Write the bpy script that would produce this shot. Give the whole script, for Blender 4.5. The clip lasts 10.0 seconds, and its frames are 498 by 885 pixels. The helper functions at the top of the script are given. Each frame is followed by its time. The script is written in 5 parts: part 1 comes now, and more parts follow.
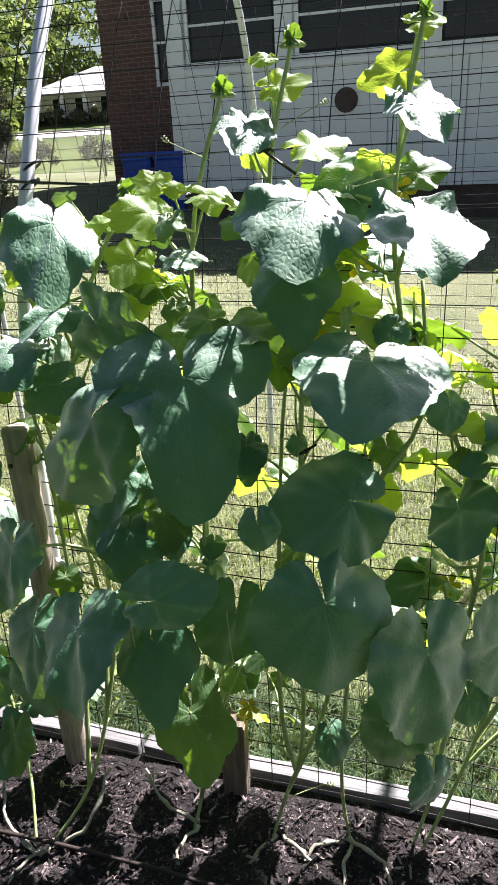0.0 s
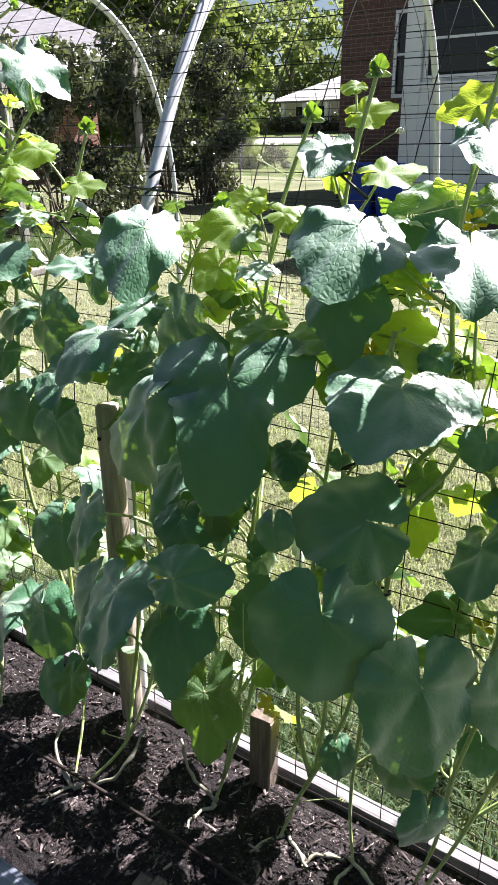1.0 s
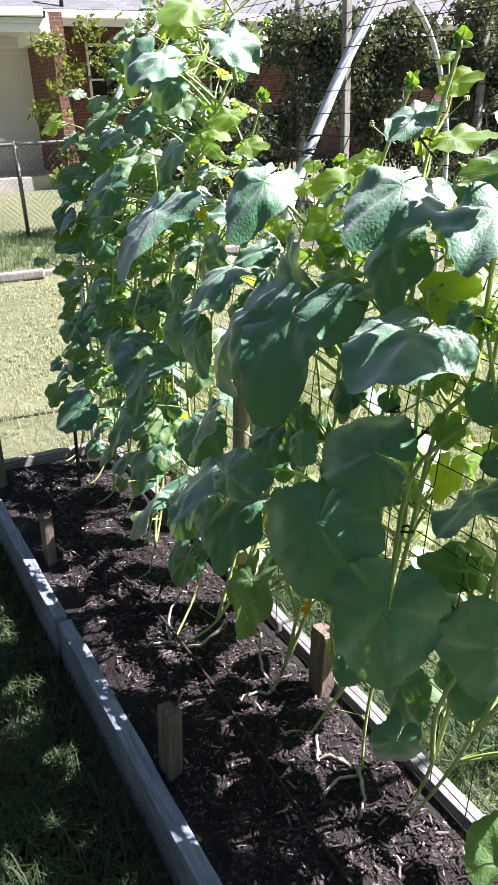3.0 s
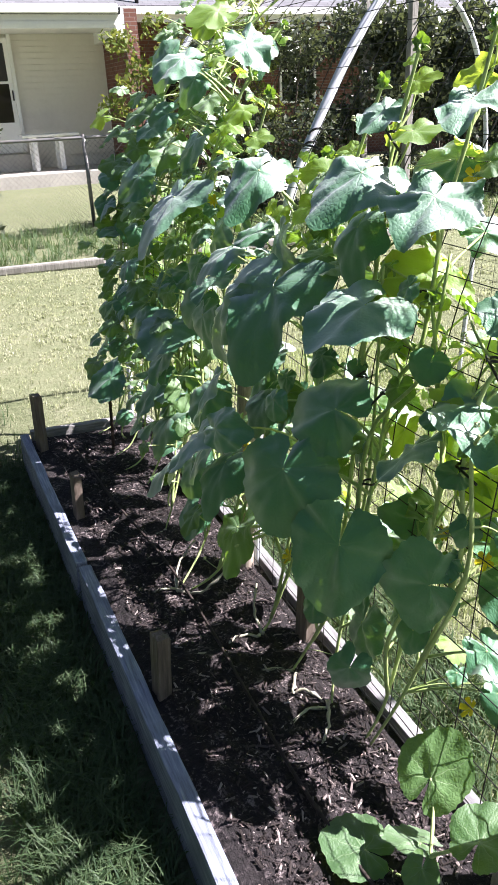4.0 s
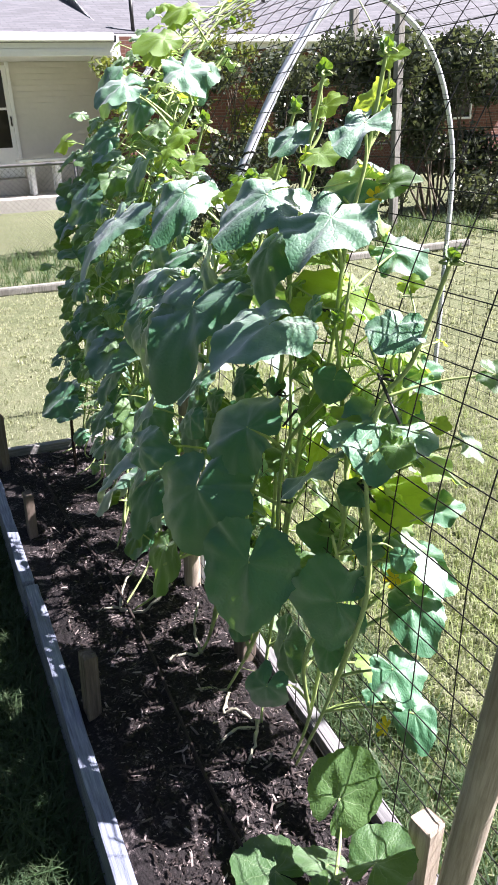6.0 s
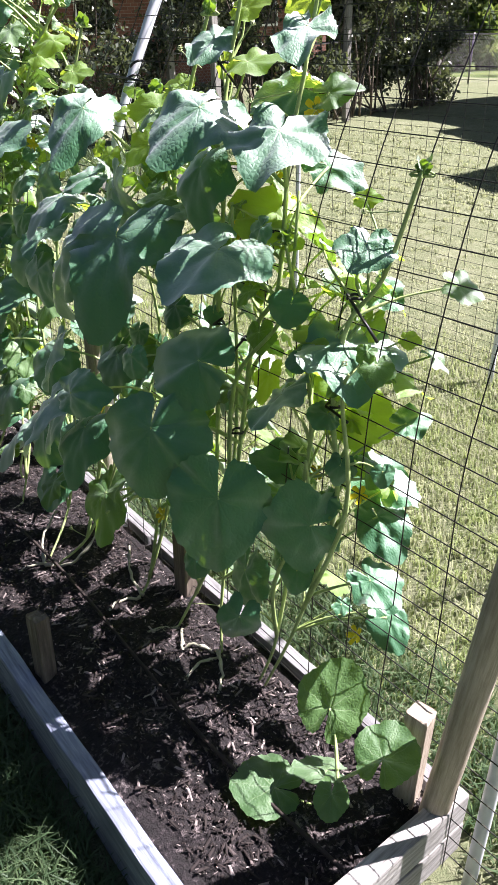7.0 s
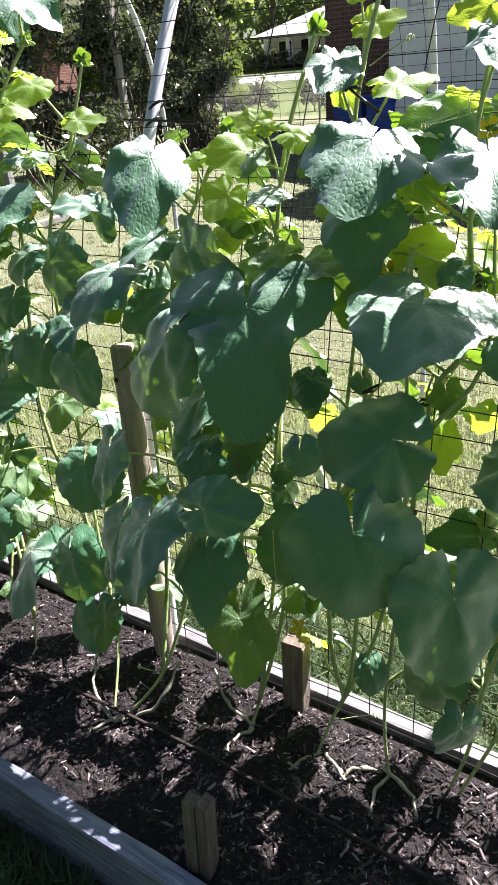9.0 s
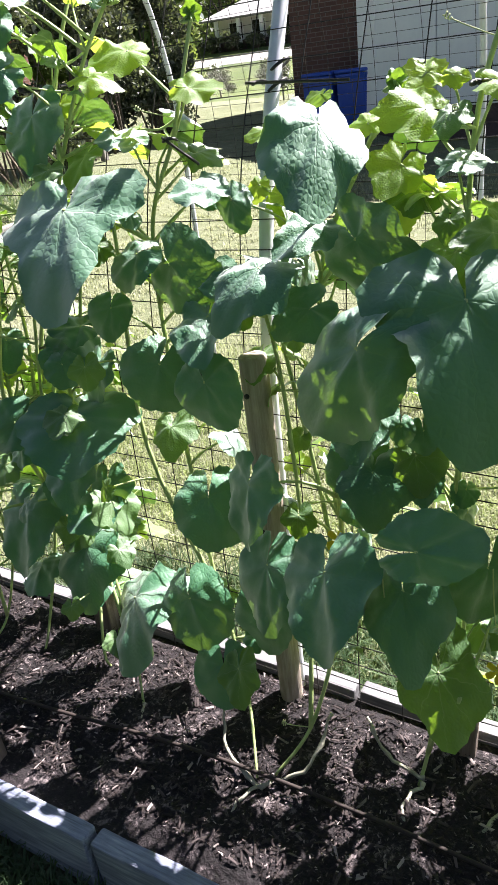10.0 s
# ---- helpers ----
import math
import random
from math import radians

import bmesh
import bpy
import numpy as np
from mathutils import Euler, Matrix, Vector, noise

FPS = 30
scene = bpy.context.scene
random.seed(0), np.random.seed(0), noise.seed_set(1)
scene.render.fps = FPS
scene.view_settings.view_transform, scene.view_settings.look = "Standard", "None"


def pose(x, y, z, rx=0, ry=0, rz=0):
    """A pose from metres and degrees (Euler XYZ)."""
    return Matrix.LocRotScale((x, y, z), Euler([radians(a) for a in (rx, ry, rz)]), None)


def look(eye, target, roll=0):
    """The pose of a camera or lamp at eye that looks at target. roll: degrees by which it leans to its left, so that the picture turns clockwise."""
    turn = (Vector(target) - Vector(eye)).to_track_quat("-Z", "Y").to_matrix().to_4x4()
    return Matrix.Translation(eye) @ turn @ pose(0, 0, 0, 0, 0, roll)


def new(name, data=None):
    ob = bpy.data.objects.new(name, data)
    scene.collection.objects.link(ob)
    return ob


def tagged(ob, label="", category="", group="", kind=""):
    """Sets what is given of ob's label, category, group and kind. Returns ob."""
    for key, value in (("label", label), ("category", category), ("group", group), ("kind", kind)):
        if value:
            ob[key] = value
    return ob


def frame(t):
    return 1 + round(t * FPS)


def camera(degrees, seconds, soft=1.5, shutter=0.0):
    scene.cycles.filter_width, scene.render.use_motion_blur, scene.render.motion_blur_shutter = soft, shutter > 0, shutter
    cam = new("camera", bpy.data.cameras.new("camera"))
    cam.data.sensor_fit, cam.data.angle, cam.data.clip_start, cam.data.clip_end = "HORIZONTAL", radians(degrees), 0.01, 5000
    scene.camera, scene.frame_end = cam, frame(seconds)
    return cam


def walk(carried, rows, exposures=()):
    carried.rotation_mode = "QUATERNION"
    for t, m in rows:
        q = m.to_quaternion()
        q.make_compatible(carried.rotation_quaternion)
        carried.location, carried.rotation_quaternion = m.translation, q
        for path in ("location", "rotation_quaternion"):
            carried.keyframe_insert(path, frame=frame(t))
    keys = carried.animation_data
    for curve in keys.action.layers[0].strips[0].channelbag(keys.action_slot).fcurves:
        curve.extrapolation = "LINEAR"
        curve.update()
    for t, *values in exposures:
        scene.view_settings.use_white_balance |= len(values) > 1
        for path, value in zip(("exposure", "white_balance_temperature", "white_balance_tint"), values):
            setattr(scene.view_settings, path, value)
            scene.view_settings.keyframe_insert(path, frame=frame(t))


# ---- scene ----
cam = camera(38.0, 10.0)
METRES, EYE, TILT, LEAN, TURN = 2.65, 1.35, -24.0, 2.4, 15.5
PATH = [
    (0, (0.046, 0.03, 1.412), (-0.53, 1.78, 0.632), -3.2),
    (0.5, (0.16, 0.088, 1.415), (-0.68, 1.722, 0.626), 1.5),
    (1, (0.289, 0.08, 1.424), (-0.76, 1.611, 0.678), -0.3),
    (1.5, (0.441, 0.035, 1.421), (-0.719, 1.468, 0.645), 2.3),
    (2, (0.548, 0.069, 1.422), (-0.705, 1.412, 0.631), 1.2),
    (2.5, (0.646, 0.173, 1.419), (-0.804, 1.34, 0.687), 1.7),
    (3, (0.749, 0.242, 1.413), (-0.838, 1.154, 0.605), 0.5),
    (3.2, (0.79, 0.25, 1.413), (-0.822, 1.123, 0.614), -0.0),
    (4.3, (1.054, 0.34, 1.422), (-0.645, 1.03, 0.624), -0.0),
    (4.5, (1.072, 0.377, 1.433), (-0.666, 1.018, 0.678), -0.4),
    (5, (1.118, 0.468, 1.436), (-0.643, 1.067, 0.703), 2.5),
    (5.5, (1.125, 0.506, 1.432), (-0.637, 1.085, 0.682), 0.5),
    (6, (1.083, 0.456, 1.416), (-0.601, 1.211, 0.646), 0.2),
    (6.2, (1.054, 0.41, 1.42), (-0.541, 1.284, 0.588), -0.7),
    (7.3, (0.852, 0.27, 1.396), (-0.45, 1.445, 0.435), -2.1),
    (7.5, (0.783, 0.275, 1.38), (-0.461, 1.514, 0.424), -4.1),
    (8, (0.637, 0.251, 1.39), (-0.584, 1.523, 0.447), -3.8),
    (8.5, (0.471, 0.165, 1.388), (-0.663, 1.557, 0.507), -1.2),
    (9, (0.27, 0.044, 1.394), (-0.756, 1.523, 0.524), -3.7),
    (9.5, (0.095, 0.019, 1.388), (-0.986, 1.475, 0.544), -2.8),
    (10, (-0.131, 0.069, 1.377), (-1.096, 1.568, 0.47), -7.2),
]
LIGHT = [(0.0, 1.95, 6750, 13), (2.0, 2.0, 6700, 15), (4.5, 1.97, 6600, 15), (5.5, 1.91, 6600, 15), (8.0, 1.88, 6650, 16), (9.0, 2.0, 6700, 14), (10.0, 2.16, 6750, 13)]
walk(cam, [(t, look(eye, target, roll)) for t, eye, target, roll in PATH], LIGHT)

# ---- world and sun ----
SUN_AZ, SUN_EL = radians(24), radians(52)   # from +y towards +x, and above the horizon
world = bpy.data.worlds.new("world")
scene.world = world
world.use_nodes = True
wn = world.node_tree
sky = wn.nodes.new("ShaderNodeTexSky")
sky.sky_type, sky.sun_disc = "NISHITA", False
sky.sun_elevation, sky.sun_rotation = SUN_EL, SUN_AZ
wn.links.new(sky.outputs[0], wn.nodes["Background"].inputs[0])
wn.nodes["Background"].inputs[1].default_value = 0.026
sun_data = bpy.data.lights.new("sun", "SUN")
sun_data.energy, sun_data.angle, sun_data.color = 5.0, radians(0.55), (1.0, 0.955, 0.975)
sun = new("sun", sun_data)
sun_way = Vector((math.sin(SUN_AZ) * math.cos(SUN_EL), math.cos(SUN_AZ) * math.cos(SUN_EL), math.sin(SUN_EL)))
sun.matrix_world = look(sun_way * 60, (0, 0, 0))

# ---- building helpers ----
R = random.Random(7)


def mesh_of(name, verts, faces, material, smooth=False):
    me = bpy.data.meshes.new(name)
    me.from_pydata([tuple(v) for v in verts], [], faces)
    me.update()
    if material:
        me.materials.append(material)
    if smooth:
        me.shade_smooth()
    return me


def put(name, me, parent=None, m=None, label=""):
    ob = new(name, me)
    if parent is not None:
        ob.parent = parent
    if m is not None:
        ob.matrix_basis = m
    if label:
        ob["label"] = label
    return ob


def thing(name, x, y, z, label, category, group="", kind=""):
    ob = new(name)
    ob.empty_display_size = 0.05
    ob.location = (x, y, z)
    return tagged(ob, label, category, group, kind)


def part(name, bm, material, parent, label="", smooth=False):
    me = bpy.data.meshes.new(name)
    bm.to_mesh(me)
    bm.free()
    me.materials.append(material)
    if smooth:
        me.shade_smooth()
    return put(name, me, parent, None, label)


def box_bm(size, at=(0, 0, 0), bevel=0.0, segments=1, bm=None):
    bm = bm or bmesh.new()
    made = bmesh.ops.create_cube(bm, size=1.0, matrix=Matrix.Translation(at) @ Matrix.Diagonal((*size, 1)))
    if bevel:
        edges = list({e for v in made["verts"] for e in v.link_edges})
        bmesh.ops.bevel(bm, geom=edges, offset=bevel, segments=segments, affect="EDGES", profile=0.6)
    return bm


def box_part(name, lo, hi, material, parent, bevel=0.0, label=""):
    """A bevelled box between two corners, in the parent's frame."""
    lo, hi = Vector(lo), Vector(hi)
    return part(name, box_bm(hi - lo, (lo + hi) / 2, bevel), material, parent, label)


def tube(points, radii, sides=6, cap=True):
    """Vertices and faces of a tube along points."""
    pts = [Vector(p) for p in points]
    if not hasattr(radii, "__len__"):
        radii = [radii] * len(pts)
    verts, faces = [], []
    side = None
    for i, p in enumerate(pts):
        way = (pts[min(i + 1, len(pts) - 1)] - pts[max(i - 1, 0)]).normalized()
        if side is None:
            side = way.orthogonal().normalized()
        side = (side - way * side.dot(way)).normalized()
        up = way.cross(side)
        for k in range(sides):
            a = 2 * math.pi * k / sides
            verts.append(p + (side * math.cos(a) + up * math.sin(a)) * radii[i])
    for i in range(len(pts) - 1):
        for k in range(sides):
            a, b = i * sides + k, i * sides + (k + 1) % sides
            faces.append((a, b, b + sides, a + sides))
    if cap:
        faces.append(tuple(reversed(range(sides))))
        faces.append(tuple(range(len(verts) - sides, len(verts))))
    return verts, faces


def tube_part(name, points, radii, material, parent, sides=6, label=""):
    return put(name, mesh_of(name, *tube(points, radii, sides), material, True), parent, None, label)


def joined(pieces):
    verts, faces = [], []
    for v, f in pieces:
        n = len(verts)
        verts += v
        faces += [tuple(i + n for i in face) for face in f]
    return verts, faces


def curve(points, steps=6):
    """A smooth line through points."""
    pts = [Vector(p) for p in points]
    out = []
    for i in range(len(pts) - 1):
        p0, p1, p2, p3 = pts[max(i - 1, 0)], pts[i], pts[i + 1], pts[min(i + 2, len(pts) - 1)]
        for s in range(steps):
            t = s / steps
            out.append(0.5 * (2 * p1 + (p2 - p0) * t + (2 * p0 - 5 * p1 + 4 * p2 - p3) * t * t + (3 * p1 - p0 - 3 * p2 + p3) * t ** 3))
    return out + [pts[-1]]


# ---- materials ----
class Nodes:
    """A small writer of node materials."""

    def __init__(self, name):
        self.mat = bpy.data.materials.new(name)
        self.mat.use_nodes = True
        self.tree = self.mat.node_tree
        self.bsdf = self.tree.nodes["Principled BSDF"]
        self.out = self.tree.nodes["Material Output"]

    def add(self, kind, operation="", use_clamp=False, data_type="", blend_type="", feature=""):
        node = self.tree.nodes.new(kind)
        if operation:
            node.operation, node.use_clamp = operation, use_clamp
        if data_type:
            node.data_type, node.blend_type = data_type, blend_type
        if feature:
            node.feature = feature
        return node

    def feed(self, socket, value):
        if isinstance(value, bpy.types.NodeSocket):
            self.tree.links.new(value, socket)
        else:
            socket.default_value = value

    def coords(self, kind="Object"):
        return self.add("ShaderNodeTexCoord").outputs[kind]

    def scaled(self, vector, scale):
        node = self.add("ShaderNodeMapping")
        self.feed(node.inputs["Vector"], vector)
        node.inputs["Scale"].default_value = scale
        return node.outputs[0]

    def noise(self, vector, scale, detail=4.0, rough=0.6):
        node = self.add("ShaderNodeTexNoise")
        self.feed(node.inputs["Vector"], vector)
        node.inputs["Scale"].default_value = scale
        node.inputs["Detail"].default_value = detail
        node.inputs["Roughness"].default_value = rough
        return node.outputs["Fac"]

    def ramp(self, fac, stops):
        node = self.add("ShaderNodeValToRGB")
        self.feed(node.inputs[0], fac)
        els = node.color_ramp.elements
        while len(els) < len(stops):
            els.new(0.5)
        for e, (p, c) in zip(els, stops):
            e.position, e.color = p, (*c, 1) if len(c) == 3 else c
        return node.outputs[0]

    def math(self, op, a, b=0.0, c=0.0, clamp=False):
        node = self.add("ShaderNodeMath", operation=op, use_clamp=clamp)
        for s, v in zip(node.inputs, (a, b, c)):
            self.feed(s, v)
        return node.outputs[0]

    def mix(self, fac, a, b, blend="MIX"):
        node = self.add("ShaderNodeMix", data_type="RGBA", blend_type=blend)
        self.feed(node.inputs[0], fac)
        for s, v in zip(node.inputs[6:8], (a, b)):
            self.feed(s, (*v, 1) if isinstance(v, tuple) and len(v) == 3 else v)
        return node.outputs[2]

    def bump(self, height, strength=0.3, distance=0.01):
        node = self.add("ShaderNodeBump")
        self.feed(node.inputs["Height"], height)
        node.inputs["Strength"].default_value = strength
        node.inputs["Distance"].default_value = distance
        self.feed(self.bsdf.inputs["Normal"], node.outputs[0])
        return node.outputs[0]

    def set(self, **values):
        for key, value in values.items():
            self.feed(self.bsdf.inputs[key.replace("_", " ")], value)
        return self

    def random(self):
        return self.add("ShaderNodeObjectInfo").outputs["Random"]

    def island(self):
        return self.add("ShaderNodeNewGeometry").outputs["Random Per Island"]


def plain(name, dark, light, scale, rough=0.7, bump=0.2, distance=0.004, metallic=0.0, stretch=(1, 1, 1), fine=6.0):
    n = Nodes(name)
    co = n.scaled(n.coords(), stretch)
    big, small = n.noise(co, scale, 3), n.noise(co, scale * fine, 5)
    fac = n.math("ADD", n.math("MULTIPLY", big, 0.6), n.math("MULTIPLY", small, 0.4))
    n.set(Base_Color=n.ramp(fac, [(0.3, dark), (0.7, light)]), Roughness=rough, Metallic=metallic)
    if bump:
        n.bump(small, bump, distance)
    return n.mat


def wood(name, dark, mid, light, stretch=(1.2, 18, 18), rough=0.8):
    n = Nodes(name)
    co = n.coords()
    grain = n.noise(n.scaled(co, stretch), 6, 6, 0.7)
    stain = n.noise(co, 5, 4)
    col = n.ramp(grain, [(0.3, dark), (0.52, mid), (0.72, light)])
    col = n.mix(n.math("MULTIPLY", n.math("SUBTRACT", stain, 0.45, clamp=True), 2.2, clamp=True), col, dark)
    tone = n.math("ADD", n.math("MULTIPLY", n.random(), 0.3), 0.85)
    hsv = n.add("ShaderNodeHueSaturation")
    n.feed(hsv.inputs["Color"], col)
    n.feed(hsv.inputs["Value"], tone)
    n.set(Base_Color=hsv.outputs[0], Roughness=rough)
    n.bump(grain, 0.5, 0.004)
    return n.mat


def leaf_material(name, dark, light, thin, share, gloss=0.55, veins=(0.3, 0.42, 0.2), relief=0.34, down=0.1):
    """A leaf blade: its coordinates run from the stalk, tip along +y, one unit to the tip."""
    n = Nodes(name)
    uv = n.coords("UV")
    sep = n.add("ShaderNodeSeparateXYZ")
    n.feed(sep.inputs[0], uv)
    x, y = sep.outputs[0], sep.outputs[1]
    radius = n.math("SQRT", n.math("ADD", n.math("MULTIPLY", x, x), n.math("MULTIPLY", y, y)))
    angle = n.math("ARCTAN2", x, y)
    wob = n.math("MULTIPLY", n.math("SUBTRACT", n.noise(uv, 3.5, 2), 0.5), 0.5)
    turn = n.math("DIVIDE", n.math("ADD", angle, wob), radians(38))
    off = n.math("ABSOLUTE", n.math("SUBTRACT", turn, n.math("ROUND", turn)))
    line = n.math("SUBTRACT", 1.0, n.math("DIVIDE", n.math("MULTIPLY", off, radius), n.math("SUBTRACT", 0.028, n.math("MULTIPLY", radius, 0.018))), clamp=True)
    cells = n.add("ShaderNodeTexVoronoi", feature="DISTANCE_TO_EDGE")
    n.feed(cells.inputs["Vector"], uv)
    cells.inputs["Scale"].default_value = 13
    net = n.math("MULTIPLY", cells.outputs["Distance"], 2.2, clamp=True)
    blotch = n.noise(uv, 2.5, 4)
    rnd = n.random()
    fac = n.math("ADD", n.math("MULTIPLY", blotch, 0.6), n.math("MULTIPLY", rnd, 0.4))
    col = n.ramp(fac, [(0.3, dark), (0.72, light)])
    col = n.mix(n.math("MULTIPLY", line, 0.38), col, veins)
    n.set(Base_Color=col, Roughness=n.math("ADD", gloss, n.math("MULTIPLY", blotch, 0.12)))
    n.bsdf.inputs["Specular IOR Level"].default_value = 0.3
    height = n.math("ADD", net, n.math("MULTIPLY", line, -0.8))
    normal = n.bump(n.math("ADD", height, n.math("MULTIPLY", n.noise(uv, 40, 3), 0.25)), relief, 0.003)
    trans = n.add("ShaderNodeBsdfTranslucent")
    tcol = n.mix(n.math("MULTIPLY", line, 0.5), n.mix(blotch, thin, tuple(v * 0.7 for v in thin)), tuple(v * 0.45 for v in thin))
    n.feed(trans.inputs["Color"], tcol)
    n.feed(trans.inputs["Normal"], normal)
    # short pale down over the waxy skin: a broad colourless gloss, stronger at a slant
    hairs = n.add("ShaderNodeBsdfGlossy")
    hairs.inputs["Color"].default_value = (0.95, 0.97, 1.0, 1)
    hairs.inputs["Roughness"].default_value = 0.62
    n.feed(hairs.inputs["Normal"], normal)
    slant = n.add("ShaderNodeLayerWeight")
    slant.inputs["Blend"].default_value = 0.5
    coat = n.add("ShaderNodeMixShader")
    n.feed(coat.inputs[0], n.math("ADD", n.math("MULTIPLY", n.math("POWER", slant.outputs["Facing"], 1.6), down * 5.0), down * 0.28, clamp=True))
    n.feed(coat.inputs[1], n.bsdf.outputs[0])
    n.feed(coat.inputs[2], hairs.outputs[0])
    mixer = n.add("ShaderNodeMixShader")
    mixer.inputs[0].default_value = share
    n.feed(mixer.inputs[1], coat.outputs[0])
    n.feed(mixer.inputs[2], trans.outputs[0])
    n.feed(n.out.inputs["Surface"], mixer.outputs[0])
    return n.mat


def foliage_material(name, dark, light, thin, share=0.3, rough=0.5):
    n = Nodes(name)
    rnd = n.island()
    col = n.ramp(rnd, [(0.0, dark), (1.0, light)])
    n.set(Base_Color=col, Roughness=rough)
    n.bsdf.inputs["Specular IOR Level"].default_value = 0.5 if rough < 0.45 else 0.2
    trans = n.add("ShaderNodeBsdfTranslucent")
    n.feed(trans.inputs["Color"], n.mix(rnd, thin, tuple(v * 0.6 for v in thin)))
    mixer = n.add("ShaderNodeMixShader")
    mixer.inputs[0].default_value = share
    n.feed(mixer.inputs[1], n.bsdf.outputs[0])
    n.feed(mixer.inputs[2], trans.outputs[0])
    n.feed(n.out.inputs["Surface"], mixer.outputs[0])
    return n.mat


LEAF = leaf_material("mature_leaf", (0.026, 0.155, 0.062), (0.056, 0.23, 0.1), (0.22, 0.42, 0.03), 0.16, 0.58, (0.1, 0.26, 0.09), 0.24, 0.18)
LEAF_MID = leaf_material("half_grown_leaf", (0.055, 0.14, 0.04), (0.11, 0.22, 0.07), (0.34, 0.6, 0.04), 0.3, 0.55, (0.4, 0.5, 0.28), 0.24, 0.1)
LEAF_YOUNG = leaf_material("young_leaf", (0.12, 0.24, 0.04), (0.22, 0.36, 0.06), (0.64, 0.86, 0.08), 0.5, 0.5, (0.4, 0.5, 0.2), 0.2, 0.07)
STEM = plain("vine_stem", (0.26, 0.36, 0.11), (0.5, 0.6, 0.28), 20, 0.55, 0.3, 0.002)
STEM_OLD = plain("old_vine_stem", (0.22, 0.22, 0.15), (0.5, 0.48, 0.4), 40, 0.8, 0.5, 0.003)
TENDRIL = plain("tendril", (0.3, 0.38, 0.16), (0.5, 0.55, 0.3), 20, 0.5, 0)
PETAL = plain("flower_petal", (0.85, 0.6, 0.01), (0.92, 0.76, 0.04), 30, 0.6, 0.1, 0.001)
WIRE = plain("dark_wire", (0.012, 0.012, 0.012), (0.05, 0.048, 0.045), 30, 0.5, 0.2, 0.0005, 0.6)
TIE = plain("black_tie", (0.008, 0.008, 0.009), (0.02, 0.02, 0.022), 30, 0.45, 0)
PVC = plain("white_pipe", (0.6, 0.63, 0.71), (0.78, 0.8, 0.86), 8, 0.35, 0.05, 0.001)
# weathered grey wood with the blue sky light of the shade mixed in
BOARD = wood("weathered_sky_tinted_board", (0.1, 0.112, 0.155), (0.25, 0.285, 0.39), (0.44, 0.485, 0.58))
# weathered grey wood, darkened so that the colour holds the foliage shade
BOARD_SHADE_TONED = wood("weathered_shade_toned_board", (0.09, 0.088, 0.095), (0.2, 0.198, 0.21), (0.32, 0.315, 0.33))
# weathered wood, paled so that its colour carries the sun on the end
BOARD_END = wood("weathered_sunlit_tone_board", (0.16, 0.15, 0.145), (0.36, 0.35, 0.345), (0.55, 0.54, 0.53), (18, 1.2, 18))
STAKE = wood("stake_wood", (0.08, 0.062, 0.05), (0.17, 0.135, 0.11), (0.28, 0.23, 0.2), (18, 18, 1.2))
STAKE_PALE = wood("pale_stake_wood", (0.22, 0.18, 0.14), (0.42, 0.36, 0.3), (0.55, 0.5, 0.44), (18, 18, 1.2))
POST_GREY = wood("grey_post_wood", (0.14, 0.13, 0.12), (0.3, 0.29, 0.27), (0.42, 0.4, 0.38), (18, 18, 1.2))
RUST = plain("rusty_bar", (0.02, 0.014, 0.012), (0.07, 0.04, 0.03), 40, 0.85, 0.5, 0.002)
HOSE = plain("soaker_hose", (0.015, 0.011, 0.01), (0.05, 0.035, 0.03), 40, 0.8, 0.4, 0.001)


def soil_material():
    n = Nodes("dark_mulch_soil")
    co = n.coords()
    clod, grit = n.noise(co, 14, 6, 0.7), n.noise(co, 90, 4, 0.7)
    col = n.ramp(n.math("ADD", n.math("MULTIPLY", clod, 0.5), n.math("MULTIPLY", grit, 0.5)), [(0.37, (0.0035, 0.0026, 0.003)), (0.54, (0.017, 0.0125, 0.0145)), (0.69, (0.3, 0.25, 0.255))])
    n.set(Base_Color=col, Roughness=0.9)
    n.bump(n.math("ADD", n.math("MULTIPLY", clod, 0.6), grit), 0.9, 0.012)
    return n.mat


def chip_material():
    n = Nodes("bark_chip")
    col = n.ramp(n.island(), [(0.0, (0.006, 0.0045, 0.0045)), (0.6, (0.02, 0.015, 0.016)), (0.86, (0.09, 0.072, 0.072)), (1.0, (0.42, 0.36, 0.35))])
    grain = n.noise(n.scaled(n.coords(), (1, 1, 1)), 120, 3)
    n.set(Base_Color=n.mix(n.math("MULTIPLY", grain, 0.4), col, (0.05, 0.03, 0.025)), Roughness=0.85)
    return n.mat


def lawn_material():
    n = Nodes("lawn_ground")
    co = n.coords()
    patch, mid, fine = n.noise(co, 0.5, 4), n.noise(co, 4, 5), n.noise(co, 38, 5, 0.8)
    fac = n.math("ADD", n.math("MULTIPLY", patch, 0.25), n.math("ADD", n.math("MULTIPLY", mid, 0.2), n.math("MULTIPLY", fine, 0.55)))
    col = n.ramp(fac, [(0.34, (0.08, 0.1, 0.046)), (0.48, (0.15, 0.17, 0.095)), (0.58, (0.205, 0.215, 0.135)), (0.7, (0.35, 0.345, 0.265))])
    n.set(Base_Color=col, Roughness=0.9)
    n.bsdf.inputs["Specular IOR Level"].default_value = 0.1
    n.bump(n.math("ADD", mid, fine), 0.8, 0.03)
    return n.mat


